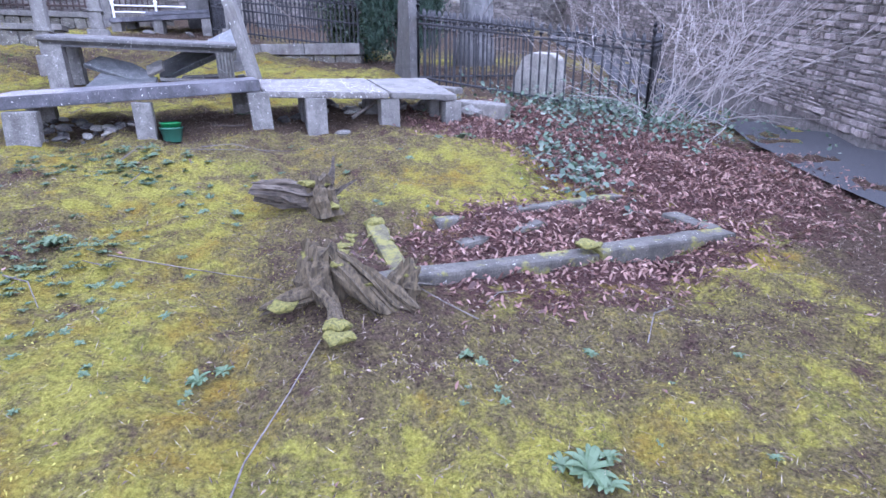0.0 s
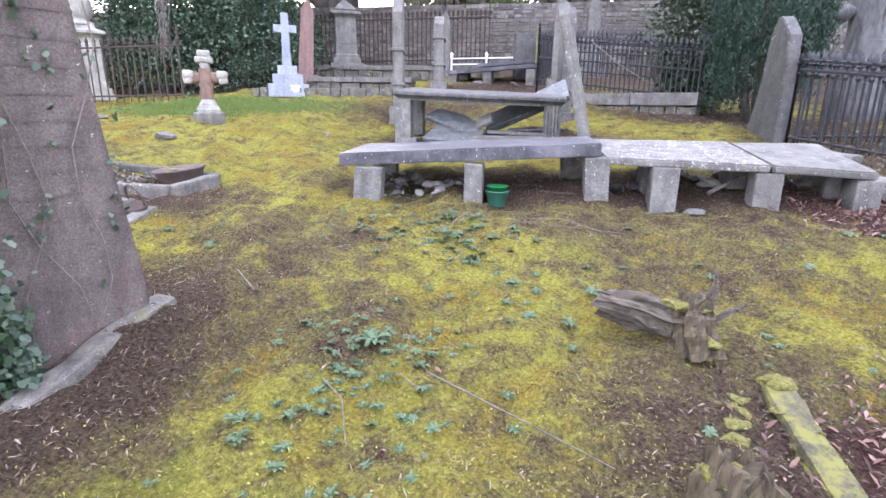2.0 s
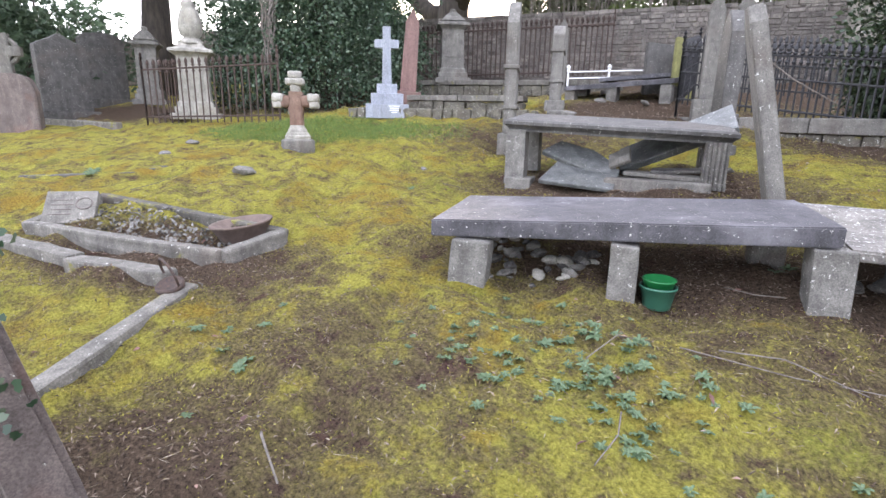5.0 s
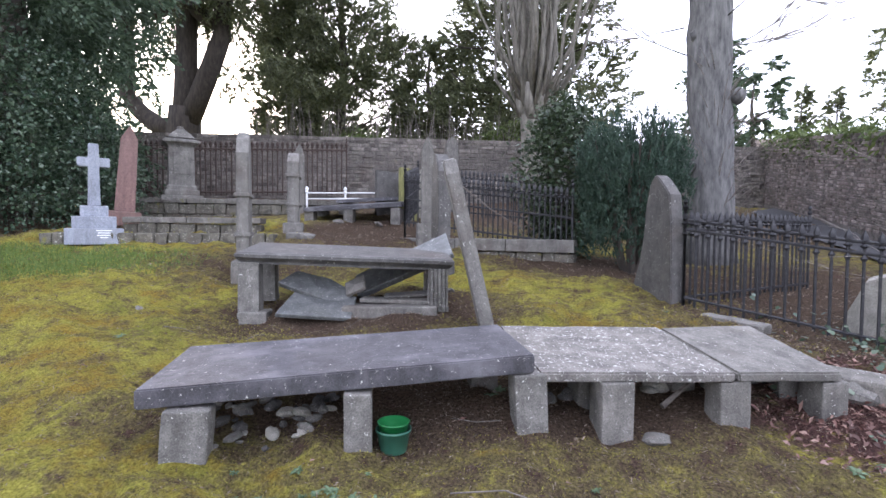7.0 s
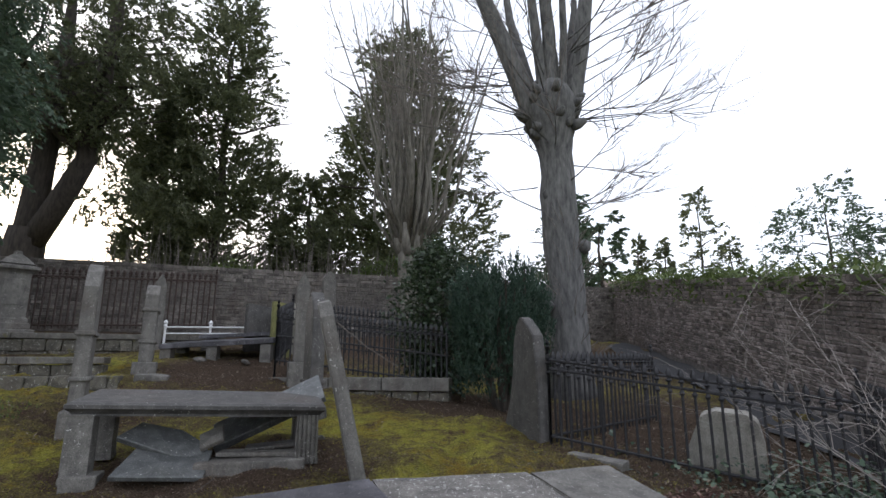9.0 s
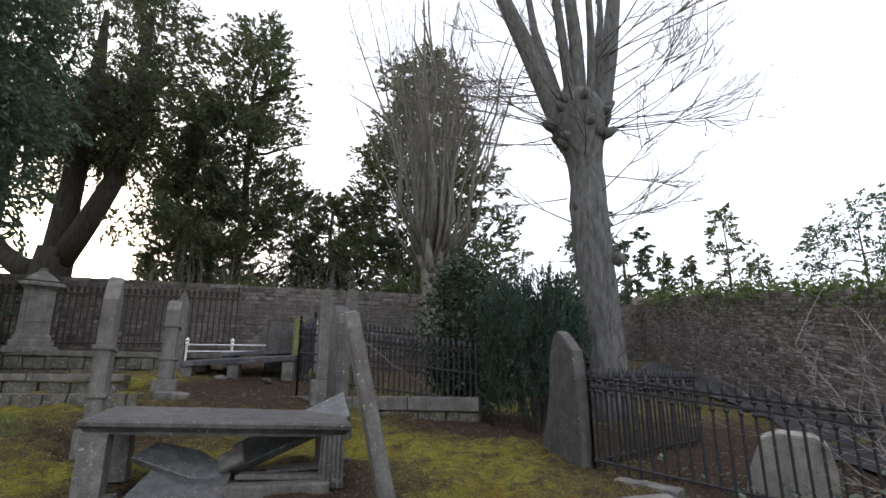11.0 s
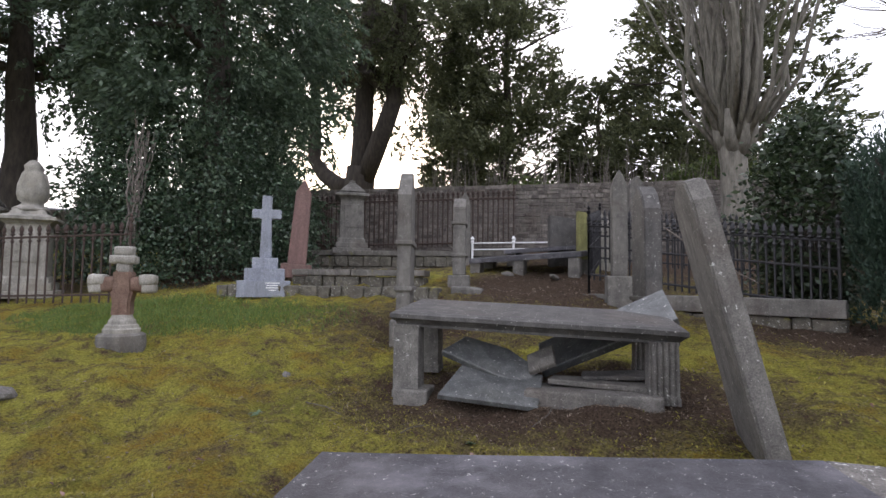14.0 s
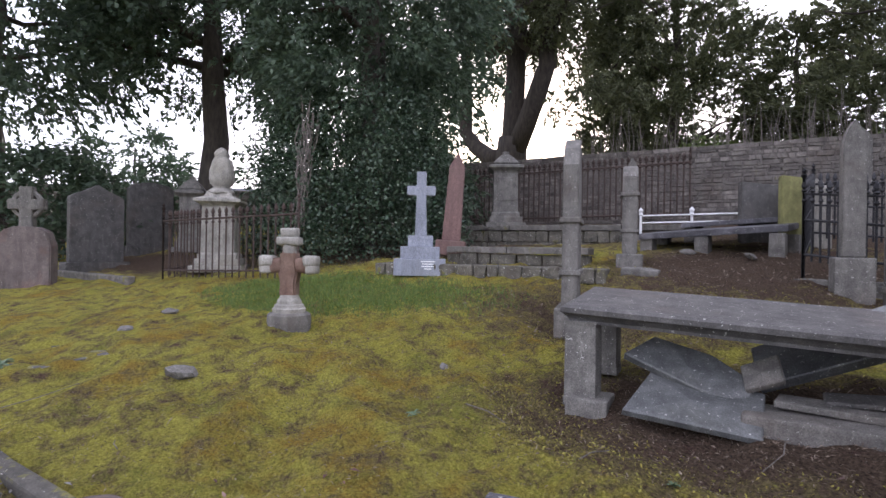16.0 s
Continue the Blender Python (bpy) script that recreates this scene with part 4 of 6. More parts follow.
# ---- railings ----
def spear(h, r=0.011):
    """One railing bar with a spear head and a collar."""
    bm = bmesh.new()
    tube(bm, [(0, 0, 0), (0, 0, h - .13)], [r, r], 6)
    tube(bm, [(0, 0, h - .16), (0, 0, h - .14), (0, 0, h - .12)], [r * 1.2, r * 2.6, r * 1.2], 6)
    tube(bm, [(0, 0, h - .28), (0, 0, h - .25), (0, 0, h - .22)], [r, r * 2.2, r], 6)
    tube(bm, [(0, 0, h - .13), (0, 0, h - .09), (0, 0, h - .05), (0, 0, h)], [r * .9, r * 2.4, r * 2.0, r * .2], 4)
    me = bpy.data.meshes.new("bar")
    bm.to_mesh(me)
    bm.free()
    return me


def railing(name, a, b, h, spacing, label, mat=IRON, rails=(.1, .78), r=0.0135, base=0.0, group="", post_r=0.018):
    """An iron railing from a to b that follows the ground: rails, bars with spear heads and end posts."""
    a, b = Vector((*a, 0)), Vector((*b, 0))
    L = (b - a).length
    a.z, b.z = gz(a.x, a.y) + base, gz(b.x, b.y) + base
    root = thing(name, Matrix.Translation(a), label, "railing", group)
    d = b - a
    for k in rails:
        bm = bmesh.new()
        tube(bm, [(0, 0, h * k), d + Vector((0, 0, h * k))], [r * 1.2, r * 1.2], 6)
        part("rail", bm, mat, root)
    me = spear(h, r)
    me.materials.append(mat)
    n = max(2, round(L / spacing))
    for i in range(n + 1):
        ob = new("bar", me)
        ob.parent = root
        ob.location = d * (i / n)
    for e in (Vector(), d):
        bm = lathe([(post_r, -.2), (post_r, h), (post_r * 1.6, h + .02), (post_r * 1.6, h + .04), (post_r * .6, h + .06), (post_r * 1.5, h + .09), (post_r * .2, h + .13)], 8)
        bmesh.ops.translate(bm, vec=e, verts=bm.verts)
        part("post", bm, mat, root)
    return root


FR = (-.36, 8.12), (2.5, 6.6), (3.25, 8.3), (1.6, 10.2)
railing("iron_railing", FR[0], FR[1], 1.02, .115, "black iron grave railing with spear heads", rails=(.08, .80, .90), group="railing round the boulder stone")
railing("iron_railing", FR[1], FR[2], 1.02, .115, "black iron grave railing with spear heads", rails=(.08, .80, .90), group="railing round the boulder stone")
railing("iron_railing", FR[0], FR[3], 1.02, .115, "black iron grave railing with spear heads", rails=(.08, .80, .90), group="railing round the boulder stone")
FM = (-4.4, 10.7), (-1.55, 10.25), (-4.75, 12.6), (-1.4, 12.6)
for p, q in ((0, 1), (0, 2), (2, 3)):
    railing("iron_railing", FM[p], FM[q], 0.95, .085, "black iron railing on a stone kerb", rails=(.08, .50, .82), base=.22, group="railing on the kerb")
FL = (-13.0, 6.0), (-10.2, 7.25), (-14.6, 8.9), (-11.9, 10.0)
for p, q in ((0, 1), (0, 2), (2, 3)):
    railing("iron_railing", FL[p], FL[q], 1.2, .155, "rusty iron railing around the urn monument", RUSTIRON, rails=(.1, .84), r=.014, group="railing round the urn monument")
FB = (-13.2, 12.9), (-7.7, 15.4), (-14.2, 15.4)
for p, q in ((0, 1), (0, 2)):
    railing("iron_railing", FB[p], FB[q], 1.45, .13, "tall dark iron railing around the panelled monument", RUSTIRON, rails=(.06, .85), r=.02, base=.30, group="tall railing")
plinth_run("kerb_middle", (-4.45, 10.6, 0), (-1.5, 10.12, 0), .25, 1.3, 1.80, "weathered stone kerb below the railing", MOSSRUBBLE, 3, 4, .2, GREYSTONE)

# ---- dark ledger platform with the white rail ----
platform = thing("low_platform_tomb", pose(0, 0, 0), "dark sunken ledger slab on short stone legs", "tomb")
part("slab", quad_slab([(-6.95, 11.7, 2.36), (-4.85, 11.85, 2.47), (-4.95, 12.75, 2.55), (-7.05, 12.6, 2.44)], .09, .01, .004, 8), SLATE, platform)
part("slab", quad_slab([(-6.7, 12.7, 2.58), (-4.9, 12.8, 2.66), (-4.95, 13.4, 2.7), (-6.8, 13.3, 2.62)], .08, .01, .004, 9), SLATE, platform)
for x, y in ((-5.0, 11.95), (-6.0, 11.9), (-6.85, 11.85), (-5.0, 12.6), (-6.9, 12.5)):
    part("leg", leg_block(x, y, 2.36, .2, .2, 5, x), GREYSTONE, platform)
for x, y in ((-5.1, 13.0), (-6.6, 13.0)):
    part("leg", leg_block(x, y, 2.55, .2, .4, 5, x), GREYSTONE, platform)
white_rail = thing("white_rail", pose(-7.75, 13.3, gz(-6.9, 13.6) - .06), "low white-painted iron grave rail", "railing")
for z in (.36, .50):
    bm = bmesh.new()
    tube(bm, [(0, 0, z), (1.72, .6, z + .02)], [.016, .016], 6)
    part("rail", bm, WHITEIRON, white_rail)
for k in range(3):
    bm = lathe([(.025, -.1), (.025, .5), (.045, .52), (.03, .56), (.05, .6), (.01, .66)], 8)
    bmesh.ops.translate(bm, vec=(k * .86, k * .3, 0), verts=bm.verts)
    part("post", bm, WHITEIRON, white_rail)

# ---- trees and shrubs ----
def sprays(centres, per, spread, size, rs, aspect=0.35, droop=0.4, up=0.0):
    """Leaf sprays round each centre, as small bent quads; returns vertices and faces."""
    c = np.repeat(np.asarray(centres, float), per, axis=0)
    n = len(c)
    c = c + rs.normal(0, 1, (n, 3)) * spread
    d = rs.normal(0, 1, (n, 3))
    d[:, 2] = d[:, 2] * 0.6 - droop + up
    d /= np.linalg.norm(d, axis=1)[:, None]
    s = size * rs.uniform(0.5, 1.4, n)[:, None]
    side = np.cross(d, rs.normal(0, 1, (n, 3)))
    side /= np.linalg.norm(side, axis=1)[:, None] + 1e-6
    a, b = c - d * s * .5, c + d * s * .5
    w = side * s * aspect * .5
    m = c + np.c_[np.zeros((n, 2)), s * .08]
    verts = np.stack((a, m + w, b, m - w), 1).reshape(-1, 3)
    i = np.arange(n) * 4
    return verts, np.c_[i, i + 1, i + 2, i + 3]


def crown_points(rs, n, lo, hi, radius, profile, hollow=0.45, lumps=7):
    """Clump centres in a crown from height lo to hi, with an uneven outline: profile(k) gives the relative radius at k from 0 to 1."""
    k = rs.uniform(0, 1, n)
    a = rs.uniform(0, 2 * math.pi, n)
    ph = rs.uniform(0, 6.28, lumps)
    edge = 1 + 0.30 * sum(np.sin((j + 2) * a + ph[j] + k * (5 + 3 * j)) for j in range(lumps)) / math.sqrt(lumps)
    r = radius * np.array([profile(v) for v in k]) * edge * (hollow + (1 - hollow) * np.sqrt(rs.uniform(0, 1, n)))
    return np.c_[r * np.cos(a), r * np.sin(a), lo + (hi - lo) * k]


def unit(v):
    return v / (np.linalg.norm(v, axis=1)[:, None] + 1e-9)


def fronds(base, axis, per, length, leaf, rs, droop=0.3, flat=0.5, aspect=0.46):
    """Flat feathery fronds: each grows from its base along its axis, bends down, and carries small leaf sprays to both sides."""
    n = len(base)
    axis = unit(axis)
    side = unit(np.cross(axis, rs.normal(0, 1, (n, 3)) * (.5, .5, 1.4)))
    L = length * rs.uniform(.55, 1.35, n)
    rp = lambda v: np.repeat(v, per, axis=0)
    t = rs.uniform(.0, 1, n * per)[:, None]
    s = (rs.uniform(-1, 1, n * per) * (1 - .75 * t[:, 0]))[:, None]
    Lr = rp(L)[:, None]
    pos = rp(base) + rp(axis) * Lr * t + rp(side) * s * Lr * flat + rs.normal(0, 1, (n * per, 3)) * Lr * .05
    pos[:, 2] -= (droop * Lr * t ** 2)[:, 0]
    d = rp(axis) + rp(side) * s * 1.3 + rs.normal(0, .35, (n * per, 3))
    d[:, 2] -= droop * 1.2 * t[:, 0]
    d = unit(d)
    w = unit(np.cross(d, rs.normal(0, 1, (n * per, 3))))
    size = (leaf * rs.uniform(.5, 1.4, n * per))[:, None]
    w = w * size * aspect * .5
    m = pos + d * size * .1
    verts = np.stack((pos - d * size * .5, m + w, pos + d * size * .5, m - w), 1).reshape(-1, 3)
    i = np.arange(n * per) * 4
    return verts, np.c_[i, i + 1, i + 2, i + 3]


def lobed_crown(rs, n, lo, hi, radius, profile, lobes=60, lobe=0.3, rise=0.0):
    """Frond bases and axes for a crown made of many boughs with gaps between them."""
    k = (np.arange(lobes) + rs.uniform(0, 1, lobes)) / lobes
    a = np.arange(lobes) * 2.4 + rs.uniform(-.5, .5, lobes)
    pr = np.array([profile(v) for v in k]) * radius
    r = pr * np.sqrt(rs.uniform(.05, .95, lobes)) * .9
    c = np.c_[r * np.cos(a), r * np.sin(a), lo + (hi - lo) * k]
    size = radius * lobe * rs.uniform(.55, 1.25, lobes) * (.45 + .55 * pr / radius)
    pick = rs.choice(lobes, n, p=size ** 2 / (size ** 2).sum())
    off = unit(rs.normal(0, 1, (n, 3))) * (rs.uniform(0, 1, n) ** .5)[:, None]
    base = c[pick] + off * size[pick][:, None] * (1, 1, .8)
    axis = off + .8 * unit(c[pick] * (1, 1, 0)) + rs.normal(0, .25, (n, 3)) + np.array((0, 0, rise))
    return base, axis


def trunk_mesh(limbs, sides=9, wear=0.02):
    bm = bmesh.new()
    for pts, radii in limbs:
        tube(bm, pts, radii, sides)
    if wear:
        rough_up(bm, wear, 3.0, 1.0)
    return bm


def evergreen(name, x, y, base, height, radius, lo, seed, label, mat, n=1500, per=30, length=.6, leaf=.12, profile=None, droop=.4, limbs=None, bark=DARKBARK, rise=0.0, trunk_r=.3, lobes=60, lobe=.3):
    """An evergreen tree: trunk, limbs and a crown of drooping fronds gathered in boughs."""
    rs = np.random.RandomState(seed)
    rng = random.Random(seed)
    root = thing(name, pose(x, y, base), label, "tree")
    profile = profile or (lambda k: math.sin(math.pi * min(1, k * .85 + .15)) ** .7)
    if limbs is None:
        limbs = [(wiggly((0, 0, -.4), (rng.uniform(-.3, .3), rng.uniform(-.3, .3), height * .9), 7, .015, rng), [trunk_r * (1 - .12 * i) for i in range(8)])]
        for j in range(12):
            h = rng.uniform(lo * .9 + .3, height * .75)
            a = rng.uniform(0, 6.28)
            L = radius * rng.uniform(.5, .9)
            limbs.append((wiggly((0, 0, h), (L * math.cos(a), L * math.sin(a), h + L * rng.uniform(-.1, .5)), 4, .06, rng), [trunk_r * .3, trunk_r * .24, trunk_r * .18, trunk_r * .12, .02]))
    for j, limb in enumerate(limbs):
        part("limb" if j else "trunk", trunk_mesh([limb]), bark, root, smooth=True)
    b, ax = lobed_crown(rs, n, lo, height, radius, profile, lobes, lobe, rise)
    v, f = fronds(b, ax, per, length, leaf, rs, droop)
    soup("crown", v, f, mat, root)
    return root


def bare_tree(name, x, y, label, stems, seed, bark=BARK, twig_levels=2, twigs_per=5, twig_len=1.2, extra=(), scale=1.0):
    """A leafless tree: given trunk and stems (points, radii), with finer branches and twigs grown along each stem."""
    rng = random.Random(seed)
    root = thing(name, pose(x, y, gz(x, y)) @ Matrix.Scale(scale, 4), label, "tree")
    part("trunk", trunk_mesh(extra, 16, .05), bark, root, smooth=True)
    fine = bmesh.new()
    for pts, radii in stems:
        bm = bmesh.new()
        tube(bm, pts, radii, 7)
        part("limb", bm, bark, root, smooth=True)
        pv = [Vector(p) for p in pts]
        for j in range(twigs_per):
            k = rng.uniform(.3, 1.0)
            i = min(int(k * (len(pv) - 1)), len(pv) - 2)
            p = pv[i].lerp(pv[i + 1], k * (len(pv) - 1) - i)
            d = (pv[i + 1] - pv[i]).normalized()
            def grow(p, d, L, r, level):
                e = d + Vector((rng.uniform(-.8, .8), rng.uniform(-.8, .8), rng.uniform(-.1, .5)))
                e.normalize()
                q = p + e * L
                mid = p.lerp(q, .5) + Vector((rng.uniform(-.1, .1), rng.uniform(-.1, .1), -.06)) * L
                tube(fine, [p, mid, q], [r, r * .75, r * .35], 4)
                if level > 0:
                    for _ in range(3):
                        grow(p.lerp(q, rng.uniform(.35, 1)), e, L * rng.uniform(.45, .7), r * .55, level - 1)
            grow(p, d, twig_len * rng.uniform(.6, 1.5), .011, twig_levels)
    part("twig_crown", fine, TWIGBARK, root)["kind"] = "stuff"
    return root


# the pollard beside the railings
def pollard():
    x, y = .72, 11.6
    g = gz(x, y)
    rng = random.Random(5)
    core = [(.66, 1.1, .54), (.66, 1.7, .42), (.67, 2.3, .36), (.68, 3.0, .33), (.67, 3.5, .325), (.61, 4.2, .34), (.60, 4.7, .35), (.59, 5.2, .345), (.58, 5.6, .325), (.58, 6.0, .31), (.55, 6.25, .36), (.53, 6.5, .42), (.52, 6.8, .50), (.50, 7.05, .53), (.49, 7.25, .50), (.48, 7.45, .40), (.48, 7.65, .2)]
    trunk = [([(a - x, 0, z - g) for a, z, _ in core], [r for *_, r in core])]
    for a, z, dx, dz, r in ((.85, 6.55, .30, .12, .13), (.05, 6.75, -.26, .10, .12), (.55, 6.4, .1, -.1, .2), (.3, 3.0, -.12, .1, .14), (.95, 4.1, .1, .12, .13), (.4, 5.1, -.1, .1, .12)):
        trunk.append(([(a - x, -.1, z - g), (a - x + dx * .6, -.18, z - g + dz * .4), (a - x + dx, -.2, z - g + dz)], [r, r * .9, r * .5]))
    for j in range(22):
        a, h = rng.uniform(0, 6.28), rng.uniform(6.35, 7.3)
        k = .30 + .22 * (h - 6.3)
        q = Vector((.52 - x + k * math.cos(a), k * math.sin(a), h - g))
        trunk.append(([q, q + Vector((.12 * math.cos(a), .12 * math.sin(a), .02)), q + Vector((.18 * math.cos(a), .18 * math.sin(a), .07))], [rng.uniform(.08, .14), .08, .03]))
    stems = []
    for x0, y0, x1, r, L in ((.08, -.1, -.42, .21, 1.3), (.36, -.25, .20, .11, 1.4), (.50, -.2, .48, .15, 1.4), (.72, -.2, .78, .085, 1.4), (.92, .0, 1.2, .20, 1.3), (.3, .3, .05, .13, 1.4), (.62, .35, .75, .14, 1.4), (.82, .25, 1.05, .1, 1.4)):
        p, q = Vector((x0 - x, y0, 7.1 - g)), Vector((x1 - x, y0 * 1.8, 7.1 + L - g))
        far = q + (q - p) * 2.8 + Vector((0, y0, 1.2))
        pts = [Vector((.52 - x + (p.x - .52 + x) * .55, y0 * .5, 6.45 - g)), p, p.lerp(q, .5), q] + wiggly(q, far, 4, .03, rng)[1:]
        stems.append((pts, [r * 1.1, r * 1.15, r, r * .9, r * .72, r * .55, r * .38, .012]))
    for j in range(46):
        a = rng.choice((rng.gauss(0, .5), rng.gauss(0, .5), rng.gauss(math.pi, .5), rng.uniform(0, 6.28)))
        h = rng.choice((rng.uniform(6.4, 8.6), rng.uniform(6.6, 8.2), rng.uniform(4.0, 6.4)))
        r0 = .33 if h < 6.4 else .55
        L = rng.uniform(1.2, 3.6) if h > 6.4 else rng.uniform(.7, 1.9)
        p = Vector((.54 - x + r0 * math.cos(a), r0 * math.sin(a), h - g))
        up = rng.uniform(-.1, .5)
        pts = [p]
        d = Vector((math.cos(a), math.sin(a), up)).normalized()
        for i in range(6):
            d = (d + Vector((rng.uniform(-.12, .12), rng.uniform(-.12, .12), rng.uniform(-.08, .14)))).normalized()
            pts.append(pts[-1] + d * L / 6)
        stems.append((pts, [.014, .012, .0105, .009, .0075, .006, .003]))
    bare_tree("pollard_tree", x, y, "bare pollarded tree with a thick knobbly grey trunk", stems, 21, BARK, 2, 4, .8, trunk)


pollard()


def stemmy_tree():
    rng = random.Random(8)
    trunk = [([(0, 0, -.4), (0, 0, 1.0), (-.03, 0, 2.2), (-.08, 0, 3.0), (-.08, 0, 3.4)], [.5, .36, .32, .34, .34])]
    for j in range(7):
        a = j * .9
        trunk.append(([(.1 * math.cos(a), .1 * math.sin(a), 2.5), (.4 * math.cos(a), .4 * math.sin(a), 3.0), (.46 * math.cos(a), .46 * math.sin(a), 3.6)], [.2, .13, .08]))
    stems = []
    for j in range(44):
        a, L = j * 2.4 + rng.uniform(-.3, .3), rng.uniform(5, 9.5)
        lean = rng.uniform(.04, .2) if j < 20 else rng.uniform(.12, .46)
        p = Vector((.36 * math.cos(a), .36 * math.sin(a), rng.uniform(2.7, 3.4)))
        q = p + Vector((L * lean * math.cos(a), L * lean * math.sin(a), L))
        pts = wiggly(p, q, 6, .025, rng)
        pts[1] += Vector((math.cos(a), math.sin(a), 0)) * L * lean * .12
        k = 1.25 if j < 16 else .7
        stems.append((pts, [.095 * k, .075 * k, .062 * k, .05 * k, .036 * k, .02 * k, .007]))
    bare_tree("bare_tree", -2.83, 18.2, "bare many-stemmed pollard in front of the wall", stems, 22, PALEBARK, 2, 7, 1.2, trunk)


stemmy_tree()


def trunk_growth():
    """Short twiggy shoots on the lower trunk of the pollard."""
    rng = random.Random(44)
    bm = bmesh.new()
    x, y = .74, 11.6
    for j in range(160):
        a, h = rng.uniform(0, 6.28), rng.uniform(.1, 3.2)
        p = Vector((x + .3 * math.cos(a), y + .3 * math.sin(a), gz(x, y) + h))
        d = Vector((math.cos(a), math.sin(a), rng.uniform(.2, 1.4))).normalized()
        L = rng.uniform(.2, .7)
        tube(bm, [p, p + d * L * .5 + Vector((0, 0, .03)), p + d * L], [.008, .006, .002], 4)
    tagged(part("trunk_shoots", bm, TWIGBARK), "thin bare shoots sprouting from the pollard trunk", "shoots", kind="stuff")


trunk_growth()


def irish_yew():
    rs = np.random.RandomState(31)
    x, y = -.70, 10.1
    root = thing("yew_shrub", pose(x, y, gz(x, y)), "dense dark upright yew shrub beside the headstone", "shrub")
    bm = bmesh.new()
    rng = random.Random(3)
    for j in range(14):
        a = rng.uniform(0, 6.28)
        tube(bm, wiggly((.08 * math.cos(a), .08 * math.sin(a), -.1), (.55 * math.cos(a), .5 * math.sin(a), rng.uniform(1.4, 2.2)), 4, .03, rng), [.05, .045, .035, .025, .01], 5)
    part("trunk", bm, DARKBARK, root)
    bases, axes = [], []
    for j in range(190):
        a, r = rs.uniform(0, 6.283), .62 * math.sqrt(rs.uniform(.03, 1))
        top = 2.2 - .55 * (r / .62) ** 3 + rs.uniform(-.28, .18)
        low = rs.uniform(.05, .9) if r < .5 else rs.uniform(.05, .5)
        k = rs.uniform(0, 1, 18) ** .8
        lean, thin = 1 + .26 * k, .07 * (1.15 - k)
        off = rs.normal(0, 1, (18, 2))
        bases.append(np.c_[r * math.cos(a) * lean + off[:, 0] * thin, r * math.sin(a) * lean + off[:, 1] * thin, low + (top - low) * k])
        axes.append(np.c_[off * .22 + .15 * np.array((math.cos(a), math.sin(a))), np.ones(18)])
    v, f = fronds(np.concatenate(bases), np.concatenate(axes), 15, .17, .055, rs, -.1, .3, .3)
    soup("crown", v, f, LF_IRISH, root)


irish_yew()


def leafy_shrub(name, x, y, base, lo, hi, r, n, per, size, mat, label, seed, squash=1.0, spread=.12, aspect=.55):
    rs = np.random.RandomState(seed)
    rng = random.Random(seed)
    root = thing(name, pose(x, y, base), label, "shrub")
    bm = bmesh.new()
    for j in range(7):
        a = rng.uniform(0, 6.28)
        tube(bm, wiggly((0, 0, -.1), (r * .6 * math.cos(a), r * .6 * squash * math.sin(a), hi * rng.uniform(.5, .85)), 4, .06, rng), [.04, .035, .028, .02, .008], 5)
    part("stem", bm, DARKBARK, root)
    pts = crown_points(rs, n, lo, hi, r, lambda k: math.sin(math.pi * min(1, .2 + .8 * k)) ** .5, .55)
    pts[:, 1] *= squash
    v, f = sprays(pts, per, spread, size, rs, aspect, .1)
    soup("crown", v.tolist(), f.tolist(), mat, root)
    return root


leafy_shrub("holly_bush", -1.75, 11.3, gz(-1.75, 11.3), .1, 2.6, .6, 600, 18, .08, LF_HOLLY, "dark holly bush behind the yew", 41)


def yew_profile(k):
    return .75 + .35 * math.sin(math.pi * k) - .5 * max(0, k - .7)


# the great dark yew hung with ivy
evergreen("yew_tree", -13.3, 10.5, gz(-13.3, 10.5), 13, 2.75, .3, 51, "huge dark yew tree hung with ivy", LF_YEW, 5600, 26, .5, .12, yew_profile, .8, trunk_r=.45, lobes=130, lobe=.34)
evergreen("yew_tree", -19.6, 8.9, gz(-19.6, 8.9), 14, 4.6, 4.7, 52, "tall dark yew tree behind the monuments", LF_YEW, 2600, 26, .65, .175, yew_profile, .6, trunk_r=.5, lobes=70, lobe=.3)
evergreen("yew_tree", -20.6, 3.6, gz(-20.6, 3.6), 13, 4.4, 4.6, 53, "tall dark yew tree near the boundary wall", LF_YEW, 2400, 26, .65, .175, yew_profile, .6, trunk_r=.3, lobes=60, lobe=.3)


def ivy_on_yew():
    rs = np.random.RandomState(55)
    n = 1500
    k, a = rs.uniform(0, 1, n), rs.uniform(-2.2, .5, n)
    r = 2.5 - .6 * k + rs.normal(0, .2, n)
    pts = np.c_[-13.2 + r * np.cos(a), 10.4 + r * np.sin(a), gz(-12, 9) + .1 + k * 3.4]
    v, f = sprays(pts, 18, .14, .065, rs, .75, .5)
    tagged(soup("ivy", v.tolist(), f.tolist(), LF_IVY), "glossy ivy trailing over the foot of the yew", "ivy", kind="stuff")


ivy_on_yew()


def hanging_stems():
    rng = random.Random(17)
    root = thing("hanging_ivy_stem", pose(-12.06, 8.15, gz(-12.06, 8.15)), "bundle of bare reddish ivy stems hanging from the yew", "ivy stem")
    for j in range(16):
        bm = bmesh.new()
        tube(bm, wiggly((rng.uniform(-.12, .12), rng.uniform(-.12, .12), rng.uniform(.6, 1.0)), (rng.uniform(-.2, .2), rng.uniform(-.2, .2) + .2, rng.uniform(2.6, 3.4)), 6, .03, rng), [.012] * 7, 5)
        part("stem", bm, TWIGBARK, root)


hanging_stems()


